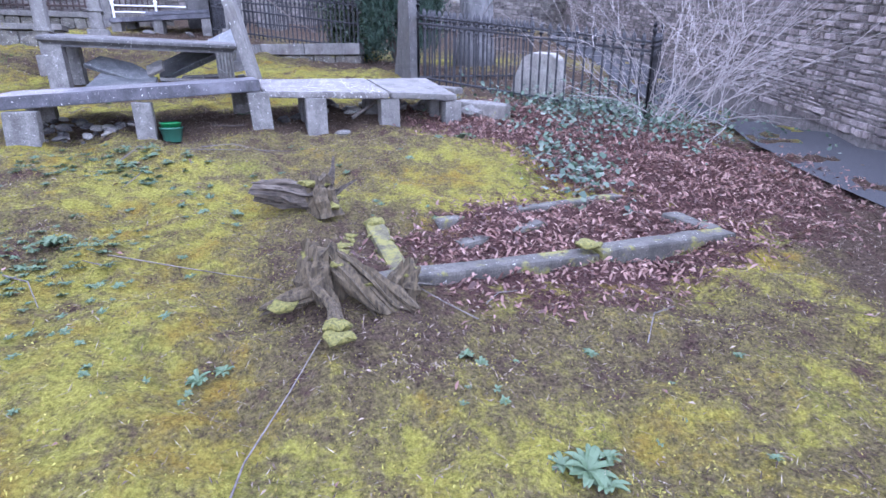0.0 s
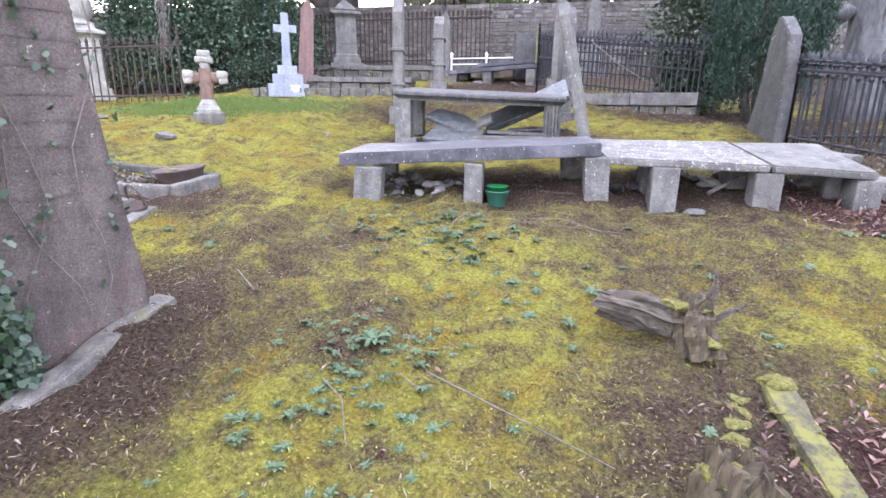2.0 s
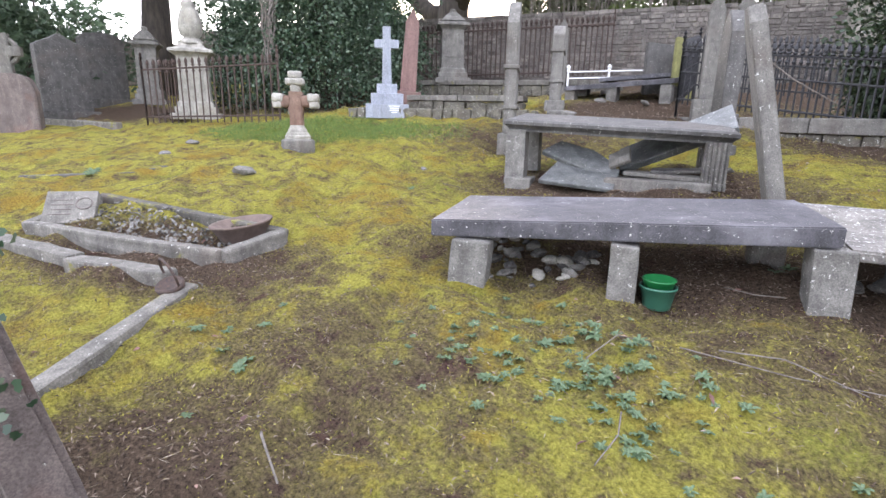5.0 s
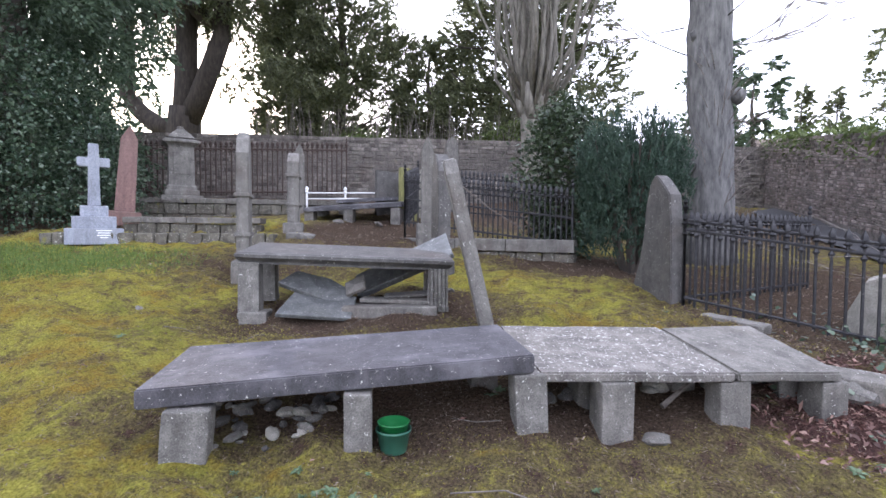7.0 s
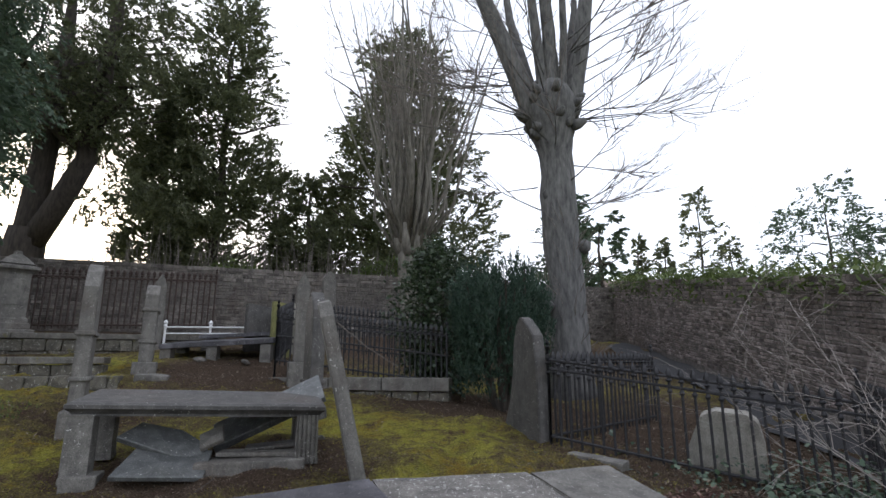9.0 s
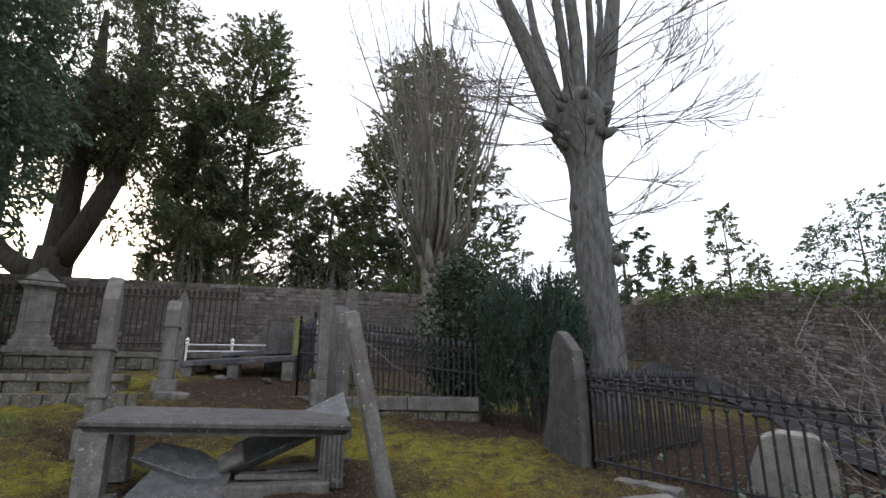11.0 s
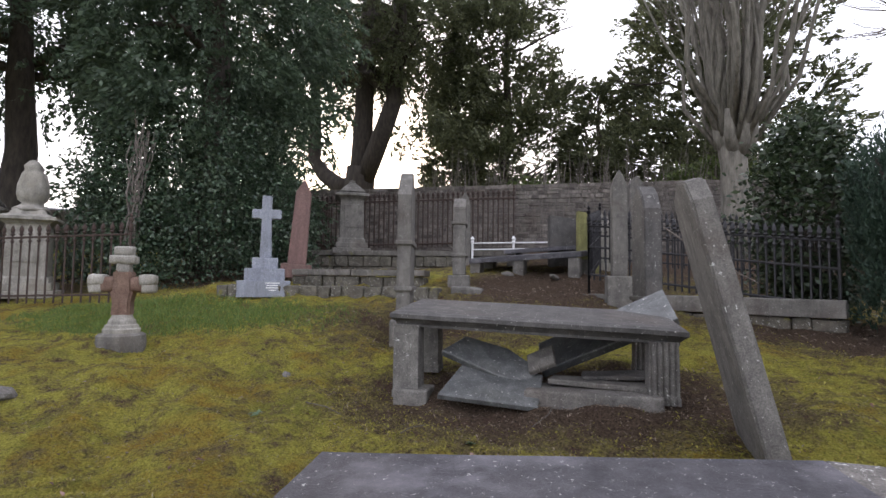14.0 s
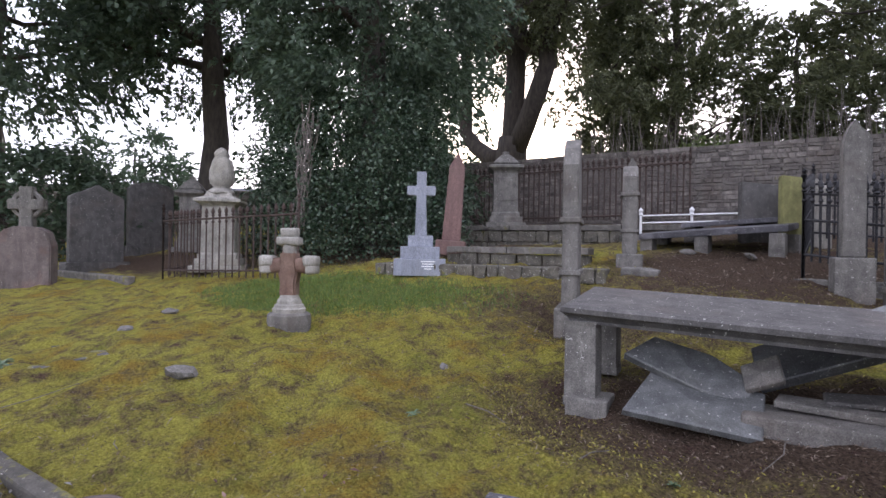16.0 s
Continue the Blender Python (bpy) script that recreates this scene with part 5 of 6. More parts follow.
def forked_conifer():
    rng = random.Random(61)
    x, y = -18.3, 21.4
    base = 2.95
    L = [([(0, 0, -.5), (0, 0, 1.5), (.03, 0, 3.3), (.12, 0, 4.2)], [.95, .80, .72, .66]),
         ([(.14, 0, 3.8), (.16, 0, 4.5), (.24, 0, 6.8), (.25, .1, 9.5), (.24, .2, 12.5), (.14, .2, 15.5)], [.56, .52, .44, .42, .3, .12]),
         ([(.3, 0, 3.6), (.92, -.05, 4.66), (1.54, -.1, 5.83), (2.09, -.1, 7.05), (2.27, -.1, 10.3), (2.44, 0, 13.2), (2.5, 0, 15.2)], [.48, .44, .42, .38, .34, .24, .1]),
         ([(0, 0, 3.2), (-1.23, 0, 3.46), (-2.22, 0, 4.11), (-2.92, 0, 4.9), (-2.86, 0, 6.45), (-3.03, 0, 10.0), (-3.33, 0, 13.5)], [.5, .42, .38, .34, .28, .22, .1]),
         ([(.26, 0, 9.04), (-.51, 0, 8.69), (-1.11, -.1, 8.33), (-1.9, -.1, 10.45), (-2.4, 0, 12.8)], [.38, .40, .34, .2, .1]),
         ([(.24, 0, 8.77), (1.12, -.1, 7.99), (2.12, -.1, 7.46)], [.28, .25, .28])]
    for j in range(14):
        a, h = rng.uniform(0, 6.28), rng.uniform(7.5, 12)
        L.append((wiggly((rng.uniform(-1.5, 2.6), 0, h), (1.2 + 3.6 * math.cos(a), 3 * math.sin(a), h + rng.uniform(0.2, 2)), 4, .06, rng), [.14, .11, .09, .06, .02]))
    root = evergreen("forked_cypress", x, y, base, 17.5, 5.4, 8.2, 61, "old forked cypress with the low sun behind its trunk", LF_CONIFER, 3000, 30, .75, .175, lambda k: .62 + .5 * math.sin(math.pi * min(1, k + .05)), .5, limbs=L, lobes=70, lobe=.27)
    rs = np.random.RandomState(62)
    n = 360
    c = np.array([(rs.uniform(2.6, 6.0), rs.uniform(-1.6, 1.2), rs.uniform(4.6, 8.8)) for _ in range(14)] + [(rs.uniform(-3.2, 2.2), rs.uniform(.5, 1.6), rs.uniform(6.6, 9.4)) for _ in range(8)])
    pick = rs.randint(0, len(c), n)
    off = unit(rs.normal(0, 1, (n, 3)))
    v, f = fronds(c[pick] + off * .35, off + np.array((.3, 0, -.4)), 26, .6, .16, rs, .6)
    soup("hanging_sprays", v, f, LF_CONIFER, root)


forked_conifer()


def cone_profile(k):
    return (1.0 - .8 * k ** 1.6) * min(1, .75 + k * 2)


for i, (x, y, h, r, lo, n, lab) in enumerate(((-12.9, 26, 17.4, 4.0, .8, 3000, "tall ragged cypress behind the boundary wall"), (-8.2, 25.6, 7.4, 2.4, .3, 1000, "dark conifer behind the boundary wall"),
                                              (-3.9, 26.0, 15.4, 5.0, .5, 3600, "broad dark cypress behind the bare tree"), (-16.2, 27, 14.0, 2.9, 1.5, 1700, "tall ragged cypress behind the boundary wall"))):
    evergreen("cypress_tree", x, y, gz(x, y) - .2, h, r, lo, 70 + i, lab, LF_CONIFER, n, 30, .6, .175, cone_profile, .1, rise=.5, lobes=110 if n > 2000 else 50, lobe=.29)

# ---- far trees, hedge and houses ----
def far_tree(x, y, h, r, lo, seed, label, mat=LF_CONIFER, n=420, size=.8, profile=None):
    return evergreen("distant_tree", x, y, 2.0, h, r, lo, seed, label, mat, n, 16, r * .2, size * .52, profile or (lambda k: 1.05 - k * .85), .2, trunk_r=.3, lobes=46, lobe=.26)


def cedar_profile(k):
    return (1.05 - .75 * k) * (.55 + .45 * abs(math.sin(k * 17)))


far_tree(8.0, 44, 13.6, 4.4, 3.5, 90, "distant layered cedar above the wall", LF_YEW, 620, .7, cedar_profile)
far_tree(8.6, 36, 9.5, 1.9, 0, 91, "dark columnar conifer beyond the wall", LF_YEW, 420, .6, lambda k: .9)
for i, (x, y, h, r) in enumerate(((20.5, 62, 14.6, 2.6), (23.3, 62, 14.4, 2.8), (28.9, 64, 21, 4.6), (33, 66, 16, 4))):
    far_tree(x, y, h, r, .5, 100 + i, "distant conifer on the skyline")
for i, (x, y, h, r) in enumerate(((41, 60, 20, 8), (51, 56, 19, 9), (60, 50, 18, 9), (66, 40, 17, 9), (68, 24, 17, 9), (66, 6, 16, 9))):
    far_tree(x, y, h, r, .5, 110 + i, "distant rounded dark evergreen", LF_YEW, 560, .9, lambda k: math.sin(math.pi * min(1, .25 + .75 * k)) ** .6)
for i, (x, y, h, r, lo) in enumerate(((-29, 22, 14, 4, 2), (-31, 27, 13, 4, 2), (-38, -6, 11, 4, 2), (-46, 12, 8, 4, 1))):
    far_tree(x, y, h, r, lo, 120 + i, "tall evergreen beyond the boundary wall", LF_YEW, 700, .6, lambda k: .65 + .4 * math.sin(math.pi * k))
leafy_shrub("evergreen_hedge", -19.5, 4.8, gz(-19.5, 4.8), .05, 2.7, 1.7, 900, 14, .16, LF_YEW, "dense dark evergreen bush behind headstones", 131, 1.6, .18)
leafy_shrub("laurel_bush", -3.6, 21.0, 4.2, .0, 1.5, 1.6, 260, 12, .16, LF_SUNNY, "sunlit green laurel above the wall", 132, .5)
leafy_shrub("laurel_bush", -9.0, 19.2, 4.2, .0, 1.0, 1.2, 200, 12, .13, LF_SUNNY, "sunlit green laurel above the wall", 133, .4)


def wall_top_growth():
    rs = np.random.RandomState(140)
    n = 750
    y = rs.uniform(-2, 22, n)
    top = 2.65 + 2.1 - .145 * (20.3 - y)
    x = 5.0 + rs.normal(0, .28, n)
    pts = np.c_[x, y, top + np.abs(rs.normal(.05, .1, n)) - .35 * (rs.uniform(0, 1, n) < .2)]
    v, f = sprays(pts, 9, .13, .16, rs, .35, -.3, .3)
    tagged(soup("wall_top_growth", v.tolist(), f.tolist(), LF_SUNNY), "rough grass and ivy growing along the wall top", "vegetation", kind="stuff")
    bm = bmesh.new()
    rng = random.Random(9)
    for j in range(420):
        x0 = rng.uniform(-13, 3)
        y0 = 21.3 + .3365 * x0 + rng.uniform(0, 1.2)
        tube(bm, wiggly((x0, y0, 4.4), (x0 + rng.uniform(-.3, .3), y0, 4.6 + rng.uniform(.5, 1.8)), 2, .08, rng), [.014, .01, .004], 3)
    tagged(part("brush", bm, TWIGBARK), "bare twiggy brush growing behind the wall", "brush", kind="stuff")


wall_top_growth()


def house(x, y, z, turn, w, d, h, label):
    root = thing("house", pose(x, y, z, 0, 0, turn), label, "house")
    part("wall", block(w, d, h, .02, 0, 0), RENDERWALL, root)
    bm = bmesh.new()
    v = [bm.verts.new(p) for p in ((-w / 2 - .3, -d / 2 - .3, h - .05), (w / 2 + .3, -d / 2 - .3, h - .05), (w / 2 + .3, d / 2 + .3, h - .05), (-w / 2 - .3, d / 2 + .3, h - .05), (-w / 2 - .3, 0, h + d * .38), (w / 2 + .3, 0, h + d * .38))]
    for q in ((0, 1, 5, 4), (2, 3, 4, 5), (0, 4, 3), (1, 2, 5), (3, 2, 1, 0)):
        bm.faces.new([v[i] for i in q])
    roof = part("roof", bm, ROOFSLATE, root)
    part("chimney", block(.9, .6, 1.6, .03, 0, 0, 0, (w * .35, 0, h + d * .3)), RENDERWALL, roof)
    for i in range(3):
        part("window", block(.9, .08, 1.2, .02, 0, 0, 0, (-w * .3 + i * w * .3, -d / 2 - .01, h * .5)), PANE, root)


house(-54, 26, 0.6, 65, 14, 8, 4.2, "pale rendered house with slate roof beyond trees")
house(-62, 5, 0.2, 80, 16, 8, 4.0, "pale rendered house with slate roof beyond wall")

# ---- the old kerbed grave with red leaves ----
def kerb_stone(name, a, b, w, h, lift, mat, label, seed, sink=.1):
    """One long kerb stone from a to b, lying on the ground."""
    a, b = Vector((*a, 0)), Vector((*b, 0))
    a.z, b.z = gz(a.x, a.y) + lift - sink, gz(b.x, b.y) + lift - sink
    L = (b - a).length
    bm = block(L, w, h + sink, .02, .007, 6, seed)
    rough_up(bm, .008, 16, seed)
    ob = part(name, bm, mat)
    d = (b - a).normalized()
    m = d.to_track_quat("X", "Z").to_matrix().to_4x4()
    ob.matrix_world = Matrix.Translation((a + b) / 2) @ m
    return tagged(ob, label, "kerb", group="old grave kerbs")


kerb_stone("grave_kerb", (-.36, 2.53), (.92, 2.98), .15, .05, -.01, KERBSTONE, "long mossy stone kerb of an old grave", 1)
kerb_stone("grave_kerb", (.93, 2.985), (1.93, 3.36), .15, .05, .005, KERBSTONE, "long mossy stone kerb of an old grave", 2)
kerb_stone("grave_kerb", (1.86, 3.38), (1.66, 3.72), .15, .05, 0, KERBSTONE, "short end kerb of an old grave", 3)
kerb_stone("grave_kerb", (-.05, 3.42), (1.40, 4.06), .11, .04, -.01, KERBSTONE, "back kerb half sunk in red leaves", 4)
kerb_stone("grave_kerb", (.10, 3.10), (.68, 3.40), .11, .03, -.01, KERBSTONE, "broken inner kerb among red leaves", 5)
kerb_stone("grave_kerb", (-.47, 3.36), (-.20, 2.58), .12, .05, -.035, stone("thickly_mossed_stone", (0.05, 0.045, 0.025), (0.14, 0.125, 0.06), moss=1.25, scale=8), "foot kerb thick with yellow moss", 6)


def pads(name, spots, label):
    rng = random.Random(len(spots))
    for x, y, r, lift in spots:
        bm = bmesh.new()
        m = Matrix.Translation((x, y, gz(x, y) + lift)) @ Matrix.Rotation(rng.uniform(0, 3), 4, "Z") @ Matrix.Diagonal((r, r * .75, r * .24, 1))
        bmesh.ops.create_icosphere(bm, subdivisions=3, radius=1, matrix=m)
        rough_up(bm, .022, 18, 3)
        rough_up(bm, .014, 60, 5)
        tagged(part(name, bm, MOSSPAD, smooth=True), label, "moss", "moss cushions by the old kerbs")


pads("moss_cushion", [(.88, 2.96, .09, .09)], "yellow moss cushion growing on the kerb")
pads("moss_cushion", [(-.46 + .26 * k / 9 + .02 * math.sin(k * 2.3), 3.34 - .74 * k / 9, .075 + .02 * math.sin(k * 1.7), .015) for k in range(10)] + [(-.60, 3.22 - .12 * k, .055, -.004) for k in range(4)], "yellow moss cushions on the foot kerb")

# ---- stumps and driftwood-like logs ----
def root_piece(bm, pts, radii, sides=10, gnarl=.02, seed=0):
    """A gnarled limb: deep grain ridges run along it, and its end is splintered."""
    tube(bm, pts, radii, sides)
    bm.verts.ensure_lookup_table()
    rs = random.Random(seed)
    ridge = [rs.uniform(.55, 1.25) for _ in range(sides)]
    for i, v in enumerate(bm.verts):
        k, j = divmod(i, sides)
        c = Vector(pts[k])
        v.co = c + (v.co - c) * (ridge[j] + .35 * noise.noise(Vector((j * 1.7, k * .35, seed))))
        if k >= len(pts) - 2:
            v.co += (Vector(pts[k]) - Vector(pts[k - 2])).normalized() * rs.uniform(-.03, .05) * (1 + radii[k] * 6)
        v.co += noise.noise_vector(v.co * 7 + Vector((seed, 0, 0))) * gnarl


def wood(name, x, y, turn, limbs, label, pads_at=(), along=False, size=1.0):
    root = thing(name, pose(x, y, gz(x, y), 0, 0, turn), label, "tree stump")
    for i, (pts, radii) in enumerate(limbs):
        pts, radii = [Vector(p) * size for p in pts], [r * size for r in radii]
        bm = bmesh.new()
        fine = []
        fr = []
        for (p, q), (r, s) in zip(zip(pts, pts[1:]), zip(radii, radii[1:])):
            for k in range(4):
                fine.append(Vector(p).lerp(Vector(q), k / 4))
                fr.append(r + (s - r) * k / 4)
        fine.append(Vector(pts[-1]))
        fr.append(radii[-1])
        root_piece(bm, fine, fr, 26, .02, i * 3.1)
        part("trunk" if i == 0 else "root", bm, LOGWOOD if along and i else DEADWOOD, root)
    for px, py, pz, r in ([v * size for v in pad] for pad in pads_at):
        bm = bmesh.new()
        bmesh.ops.create_icosphere(bm, subdivisions=3, radius=1, matrix=Matrix.Translation((px, py, pz)) @ Matrix.Diagonal((r, r * .8, r * .3, 1)))
        rough_up(bm, .022, 20, 2)
        rough_up(bm, .012, 60, 2)
        part("moss", bm, MOSSPAD, root, smooth=True)
    return root


wood("fallen_log", -.86, 3.42, 0, [
    ([(.08, -.03, -.06), (.05, 0, .06), (.03, .02, .17), (.04, .03, .24)], [.14, .12, .10, .07]),
    ([(.08, .02, .12), (-.06, .0, .14), (-.18, -.03, .17), (-.30, -.06, .20), (-.42, -.09, .21)], [.09, .095, .095, .085, .06]),
    ([(.04, .02, .16), (.10, .08, .22), (.13, .14, .31), (.14, .17, .37)], [.06, .035, .02, .008]),
    ([(-.12, .02, .08), (-.3, -.02, .08), (-.42, -.06, .12)], [.06, .05, .03]),
    ([(.1, .05, .10), (.2, .14, .17), (.27, .2, .2)], [.035, .02, .008])], "weathered brown log with a broken branch stub", [(.13, -.05, .05, .08), (-.04, -.02, .235, .09), (.06, .0, .22, .06), (.14, .02, .10, .06)], True, .82)
wood("rotten_stump", -.50, 2.30, 0, [
    ([(-.12, .10, -.08), (-.12, .10, .10), (-.13, .11, .20), (-.12, .12, .26)], [.15, .13, .11, .08]),
    ([(-.10, .10, .26), (.0, .04, .19), (.12, -.03, .09), (.22, -.08, .0)], [.05, .055, .055, .04]),
    ([(-.02, .12, .24), (.06, .08, .20), (.18, .02, .10), (.32, -.04, -.01)], [.035, .045, .05, .035]),
    ([(.06, .14, .16), (.16, .10, .12), (.28, .06, .05), (.40, .0, -.02)], [.03, .04, .045, .03]),
    ([(-.18, .06, .20), (-.12, -.02, .12), (-.04, -.10, .04), (.02, -.2, -.01)], [.04, .05, .045, .03]),
    ([(-.06, .0, .06), (.0, -.16, .04), (.04, -.30, .03), (.06, -.40, .0)], [.03, .04, .04, .03]),
    ([(-.14, .02, .06), (-.28, -.06, .03), (-.38, -.10, .0)], [.05, .045, .03]),
    ([(-.16, .12, .1), (-.20, .14, .2), (-.21, .14, .28)], [.07, .05, .02]),
    ([(.34, .17, -.04), (.36, .17, .06), (.40, .18, .14)], [.13, .12, .07])], "rotten mossy tree stump with splayed roots", [(-.13, .12, .24, .10), (.0, .04, .21, .05), (.14, .0, .11, .05), (.05, -.36, .035, .07), (.08, -.44, .01, .08), (-.2, .14, .2, .06), (-.3, -.09, .02, .09), (.37, .17, .12, .08)], size=0.85)

# ---- the sandstone headstone with ivy ----
def sandstone():
    root = thing("sandstone_headstone", pose(-3.26, 1.86, gz(-3.17, 1.92), 0, 0, 88), "leaning brown sandstone headstone half covered in ivy", "headstone")
    lean = Matrix.Rotation(radians(8), 4, "X")
    bm = prism([(-.62, -.1), (.40, -.1), (.36, .25), (.23, .9), (.13, 1.5), (.05, 1.75), (-.2, 1.9), (-.5, 1.75), (-.62, 1.5)], .14, .02, .006, 4)
    bmesh.ops.transform(bm, matrix=lean, verts=bm.verts)
    part("tablet", bm, SANDSTONE, root)
    bm = block(.88, .13, .24, .03, .015, 5, 3, (.06, 0, -.21))
    rough_up(bm, .012, 9, 4)
    bmesh.ops.transform(bm, matrix=pose(.02, -.21, -.005, 0, -10.5, 21), verts=bm.verts)
    part("base_stone", bm, PALEKERB, root, "pale worn kerb at its foot")
    rng = random.Random(2)
    bm = bmesh.new()
    for r in range(9):
        z, x = 1.5 - r * .1, -.42
        while x < .12:
            w = rng.uniform(.01, .03)
            v = [bm.verts.new(lean @ Vector((a, -.0755, b))) for a, b in ((x, z), (x + w, z), (x + w, z + .012), (x, z + .012))]
            bm.faces.new(v)
            x += w + .010
    part("inscription", bm, LETTER, root)["kind"] = "stuff"
    bm = bmesh.new()
    for k in range(5):
        x0 = rng.uniform(-.5, .3)
        pts = [lean @ Vector((x0 + .06 * math.sin(j * 1.3 + k) - .05 * j * (k % 2), -.085, .1 + j * .2)) for j in range(8)]
        tube(bm, pts, [.003] * 8, 5)
    part("ivy_stem", bm, TWIGBARK, root)


sandstone()


def ivy_leaves(name, pts, normals, per, spread, size, seed, label):
    """Ivy leaves: five-pointed blades that lie roughly along a surface."""
    rs = np.random.RandomState(seed)
    c = np.repeat(np.asarray(pts, float), per, axis=0)
    nrm = np.repeat(np.asarray(normals, float), per, axis=0)
    n = len(c)
    c = c + rs.normal(0, 1, (n, 3)) * spread
    nrm = nrm + rs.normal(0, .45, (n, 3))
    nrm /= np.linalg.norm(nrm, axis=1)[:, None]
    u = np.cross(nrm, rs.normal(0, 1, (n, 3)))
    u /= np.linalg.norm(u, axis=1)[:, None]
    v = np.cross(nrm, u)
    s = (size * rs.uniform(.5, 1.3, n))[:, None]
    shape = ((0, -.5), (.42, -.32), (.26, .02), (.36, .25), (0, .6), (-.36, .25), (-.26, .02), (-.42, -.32))
    verts = np.stack([c + u * s * a + v * s * b + nrm * s * (.08 if a else 0) for a, b in shape], 1).reshape(-1, 3)
    i = np.arange(n)[:, None] * 8
    faces = i + np.arange(8)[None, :]
    return tagged(soup(name, verts.tolist(), faces.tolist(), LF_IVY), label, "ivy", kind="stuff")


def ivy_beds():
    rs = np.random.RandomState(77)
    n = 2400
    k = rs.uniform(0, 2.3, n)
    x = -3.10 + rs.normal(0, .05, n) + .12 * k
    y = 1.64 - .05 * k + .04 * np.sin(k * 7) - np.abs(rs.normal(0, .22, n))
    pts = np.c_[x, y, .28 + k]
    ivy_leaves("ivy", pts, np.tile((.9, .25, .3), (n, 1)), 4, .03, .036, 78, "thick green ivy climbing the sandstone headstone")
    n = 90
    k, x0 = rs.uniform(.1, 1.6, n), rs.randint(0, 4, n)
    lean = math.tan(radians(8))
    lx_ = -.45 + .22 * x0 + .06 * np.sin(k * 6 + x0) + .03 * rs.normal(0, 1, n)
    c, s_ = math.cos(radians(88)), math.sin(radians(88))
    ly_ = -.088 - lean * k
    pts = np.c_[-3.26 + lx_ * c - ly_ * s_, 1.86 + lx_ * s_ + ly_ * c, gz(-3.17, 1.92) + k]
    ivy_leaves("ivy", pts, np.tile((.95, .1, .1), (n, 1)), 2, .012, .026, 82, "small ivy shoots climbing the sandstone face")
    n = 900
    x, y = rs.normal(2.1, .75, n), rs.normal(6.6, .6, n)
    ivy_leaves("ivy", np.c_[x, y, land(x, y) + np.abs(rs.normal(.05, .1, n))], np.tile((0, -.3, 1.), (n, 1)), 3, .05, .048, 79, "ivy creeping over the ground below the bush")
    n = 150
    x, y = rs.normal(1.2, .18, n), rs.normal(4.75, .45, n)
    ivy_leaves("ivy", np.c_[x, y, land(x, y) + .03], np.tile((0, -.2, 1.), (n, 1)), 3, .05, .055, 80, "ivy strand creeping through red leaves")


ivy_beds()


def bare_bush():
    rng = random.Random(15)
    x, y = 2.8, 6.75
    root = thing("bare_bush", pose(x, y, gz(x, y)), "sprawling leafless bush with pale arching twigs", "shrub")
    bm = bmesh.new()
    def grow(p, d, L, r, level):
        pts = [p]
        for i in range(5):
            d = (d + Vector((rng.uniform(-.25, .25), rng.uniform(-.25, .25), rng.uniform(-.22, .12)))).normalized()
            pts.append(pts[-1] + d * L / 5)
        tube(bm, pts, [r * (1 - .15 * i) for i in range(6)], 4)
        if level:
            for _ in range(4):
                k = rng.randint(1, 5)
                e = (d + Vector((rng.uniform(-.9, .9), rng.uniform(-.9, .9), rng.uniform(-.3, .5)))).normalized()
                grow(pts[k], e, L * rng.uniform(.4, .75), r * .55, level - 1)
    for j in range(42):
        a = rng.uniform(0, 6.28)
        up = rng.uniform(.1, 1.2) if j % 3 == 0 else rng.uniform(.8, 3.5)
        grow(Vector((rng.uniform(-.6, .6), rng.uniform(-.5, .5), 0)), Vector((math.cos(a), math.sin(a), up)).normalized(), rng.uniform(1.1, 2.4), .0075, 2)
    part("branch_crown", bm, PALETWIG, root)["kind"] = "stuff"


bare_bush()

# ---- kerbed graves at the side ----
def grave_kerbs():
    A, B, Cc, D = (-4.93, 3.50), (-5.05, 4.05), (-7.0, 3.42), (-6.75, 2.80)
    for k, (p, q) in enumerate(((A, B), (B, Cc), (D, A), (Cc, D))):
        kerb_stone("grave_kerb", p, q, .10, .08, .01, PALEKERB if k != 1 else KERBSTONE, "low worn stone kerb round a gravel grave", 20 + k)["group"] = "kerbs of the gravel grave"
    E, F, G_ = (-4.05, 2.02), (-4.72, 3.2), (-6.4, 2.5)
    kerb_stone("grave_kerb", E, F, .12, .05, .0, PALEKERB, "pale flat stone kerb with mossy edge", 30)["group"] = "kerbs of the sunken grave"
    kerb_stone("grave_kerb", (-4.95, 3.16), (-5.75, 2.83), .14, .07, .02, PALEKERB, "pale flat stone kerb with mossy edge", 31)["group"] = "kerbs of the sunken grave"
    kerb_stone("grave_kerb", (-5.8, 2.86), (-6.5, 2.55), .14, .07, .02, PALEKERB, "pale flat stone kerb with mossy edge", 32)["group"] = "kerbs of the sunken grave"
    for k, (p, q) in enumerate((((-8.0, 3.95), (-9.6, 3.3)), ((-8.0, 3.95), (-8.15, 4.45)), ((-8.15, 4.45), (-9.9, 3.9)))):
        kerb_stone("grave_kerb", p, q, .11, .02, -.015, KERBSTONE, "sunken mossy stone kerb of a farther grave", 40 + k)["group"] = "kerbs of the farther grave"
    kerb_stone("grave_kerb", (-13.2, 5.55), (-16.2, 4.3), .14, .14, 0, PALEKERB, "long low kerb before the dark headstones", 50)["group"] = "kerb before the headstones"


grave_kerbs()


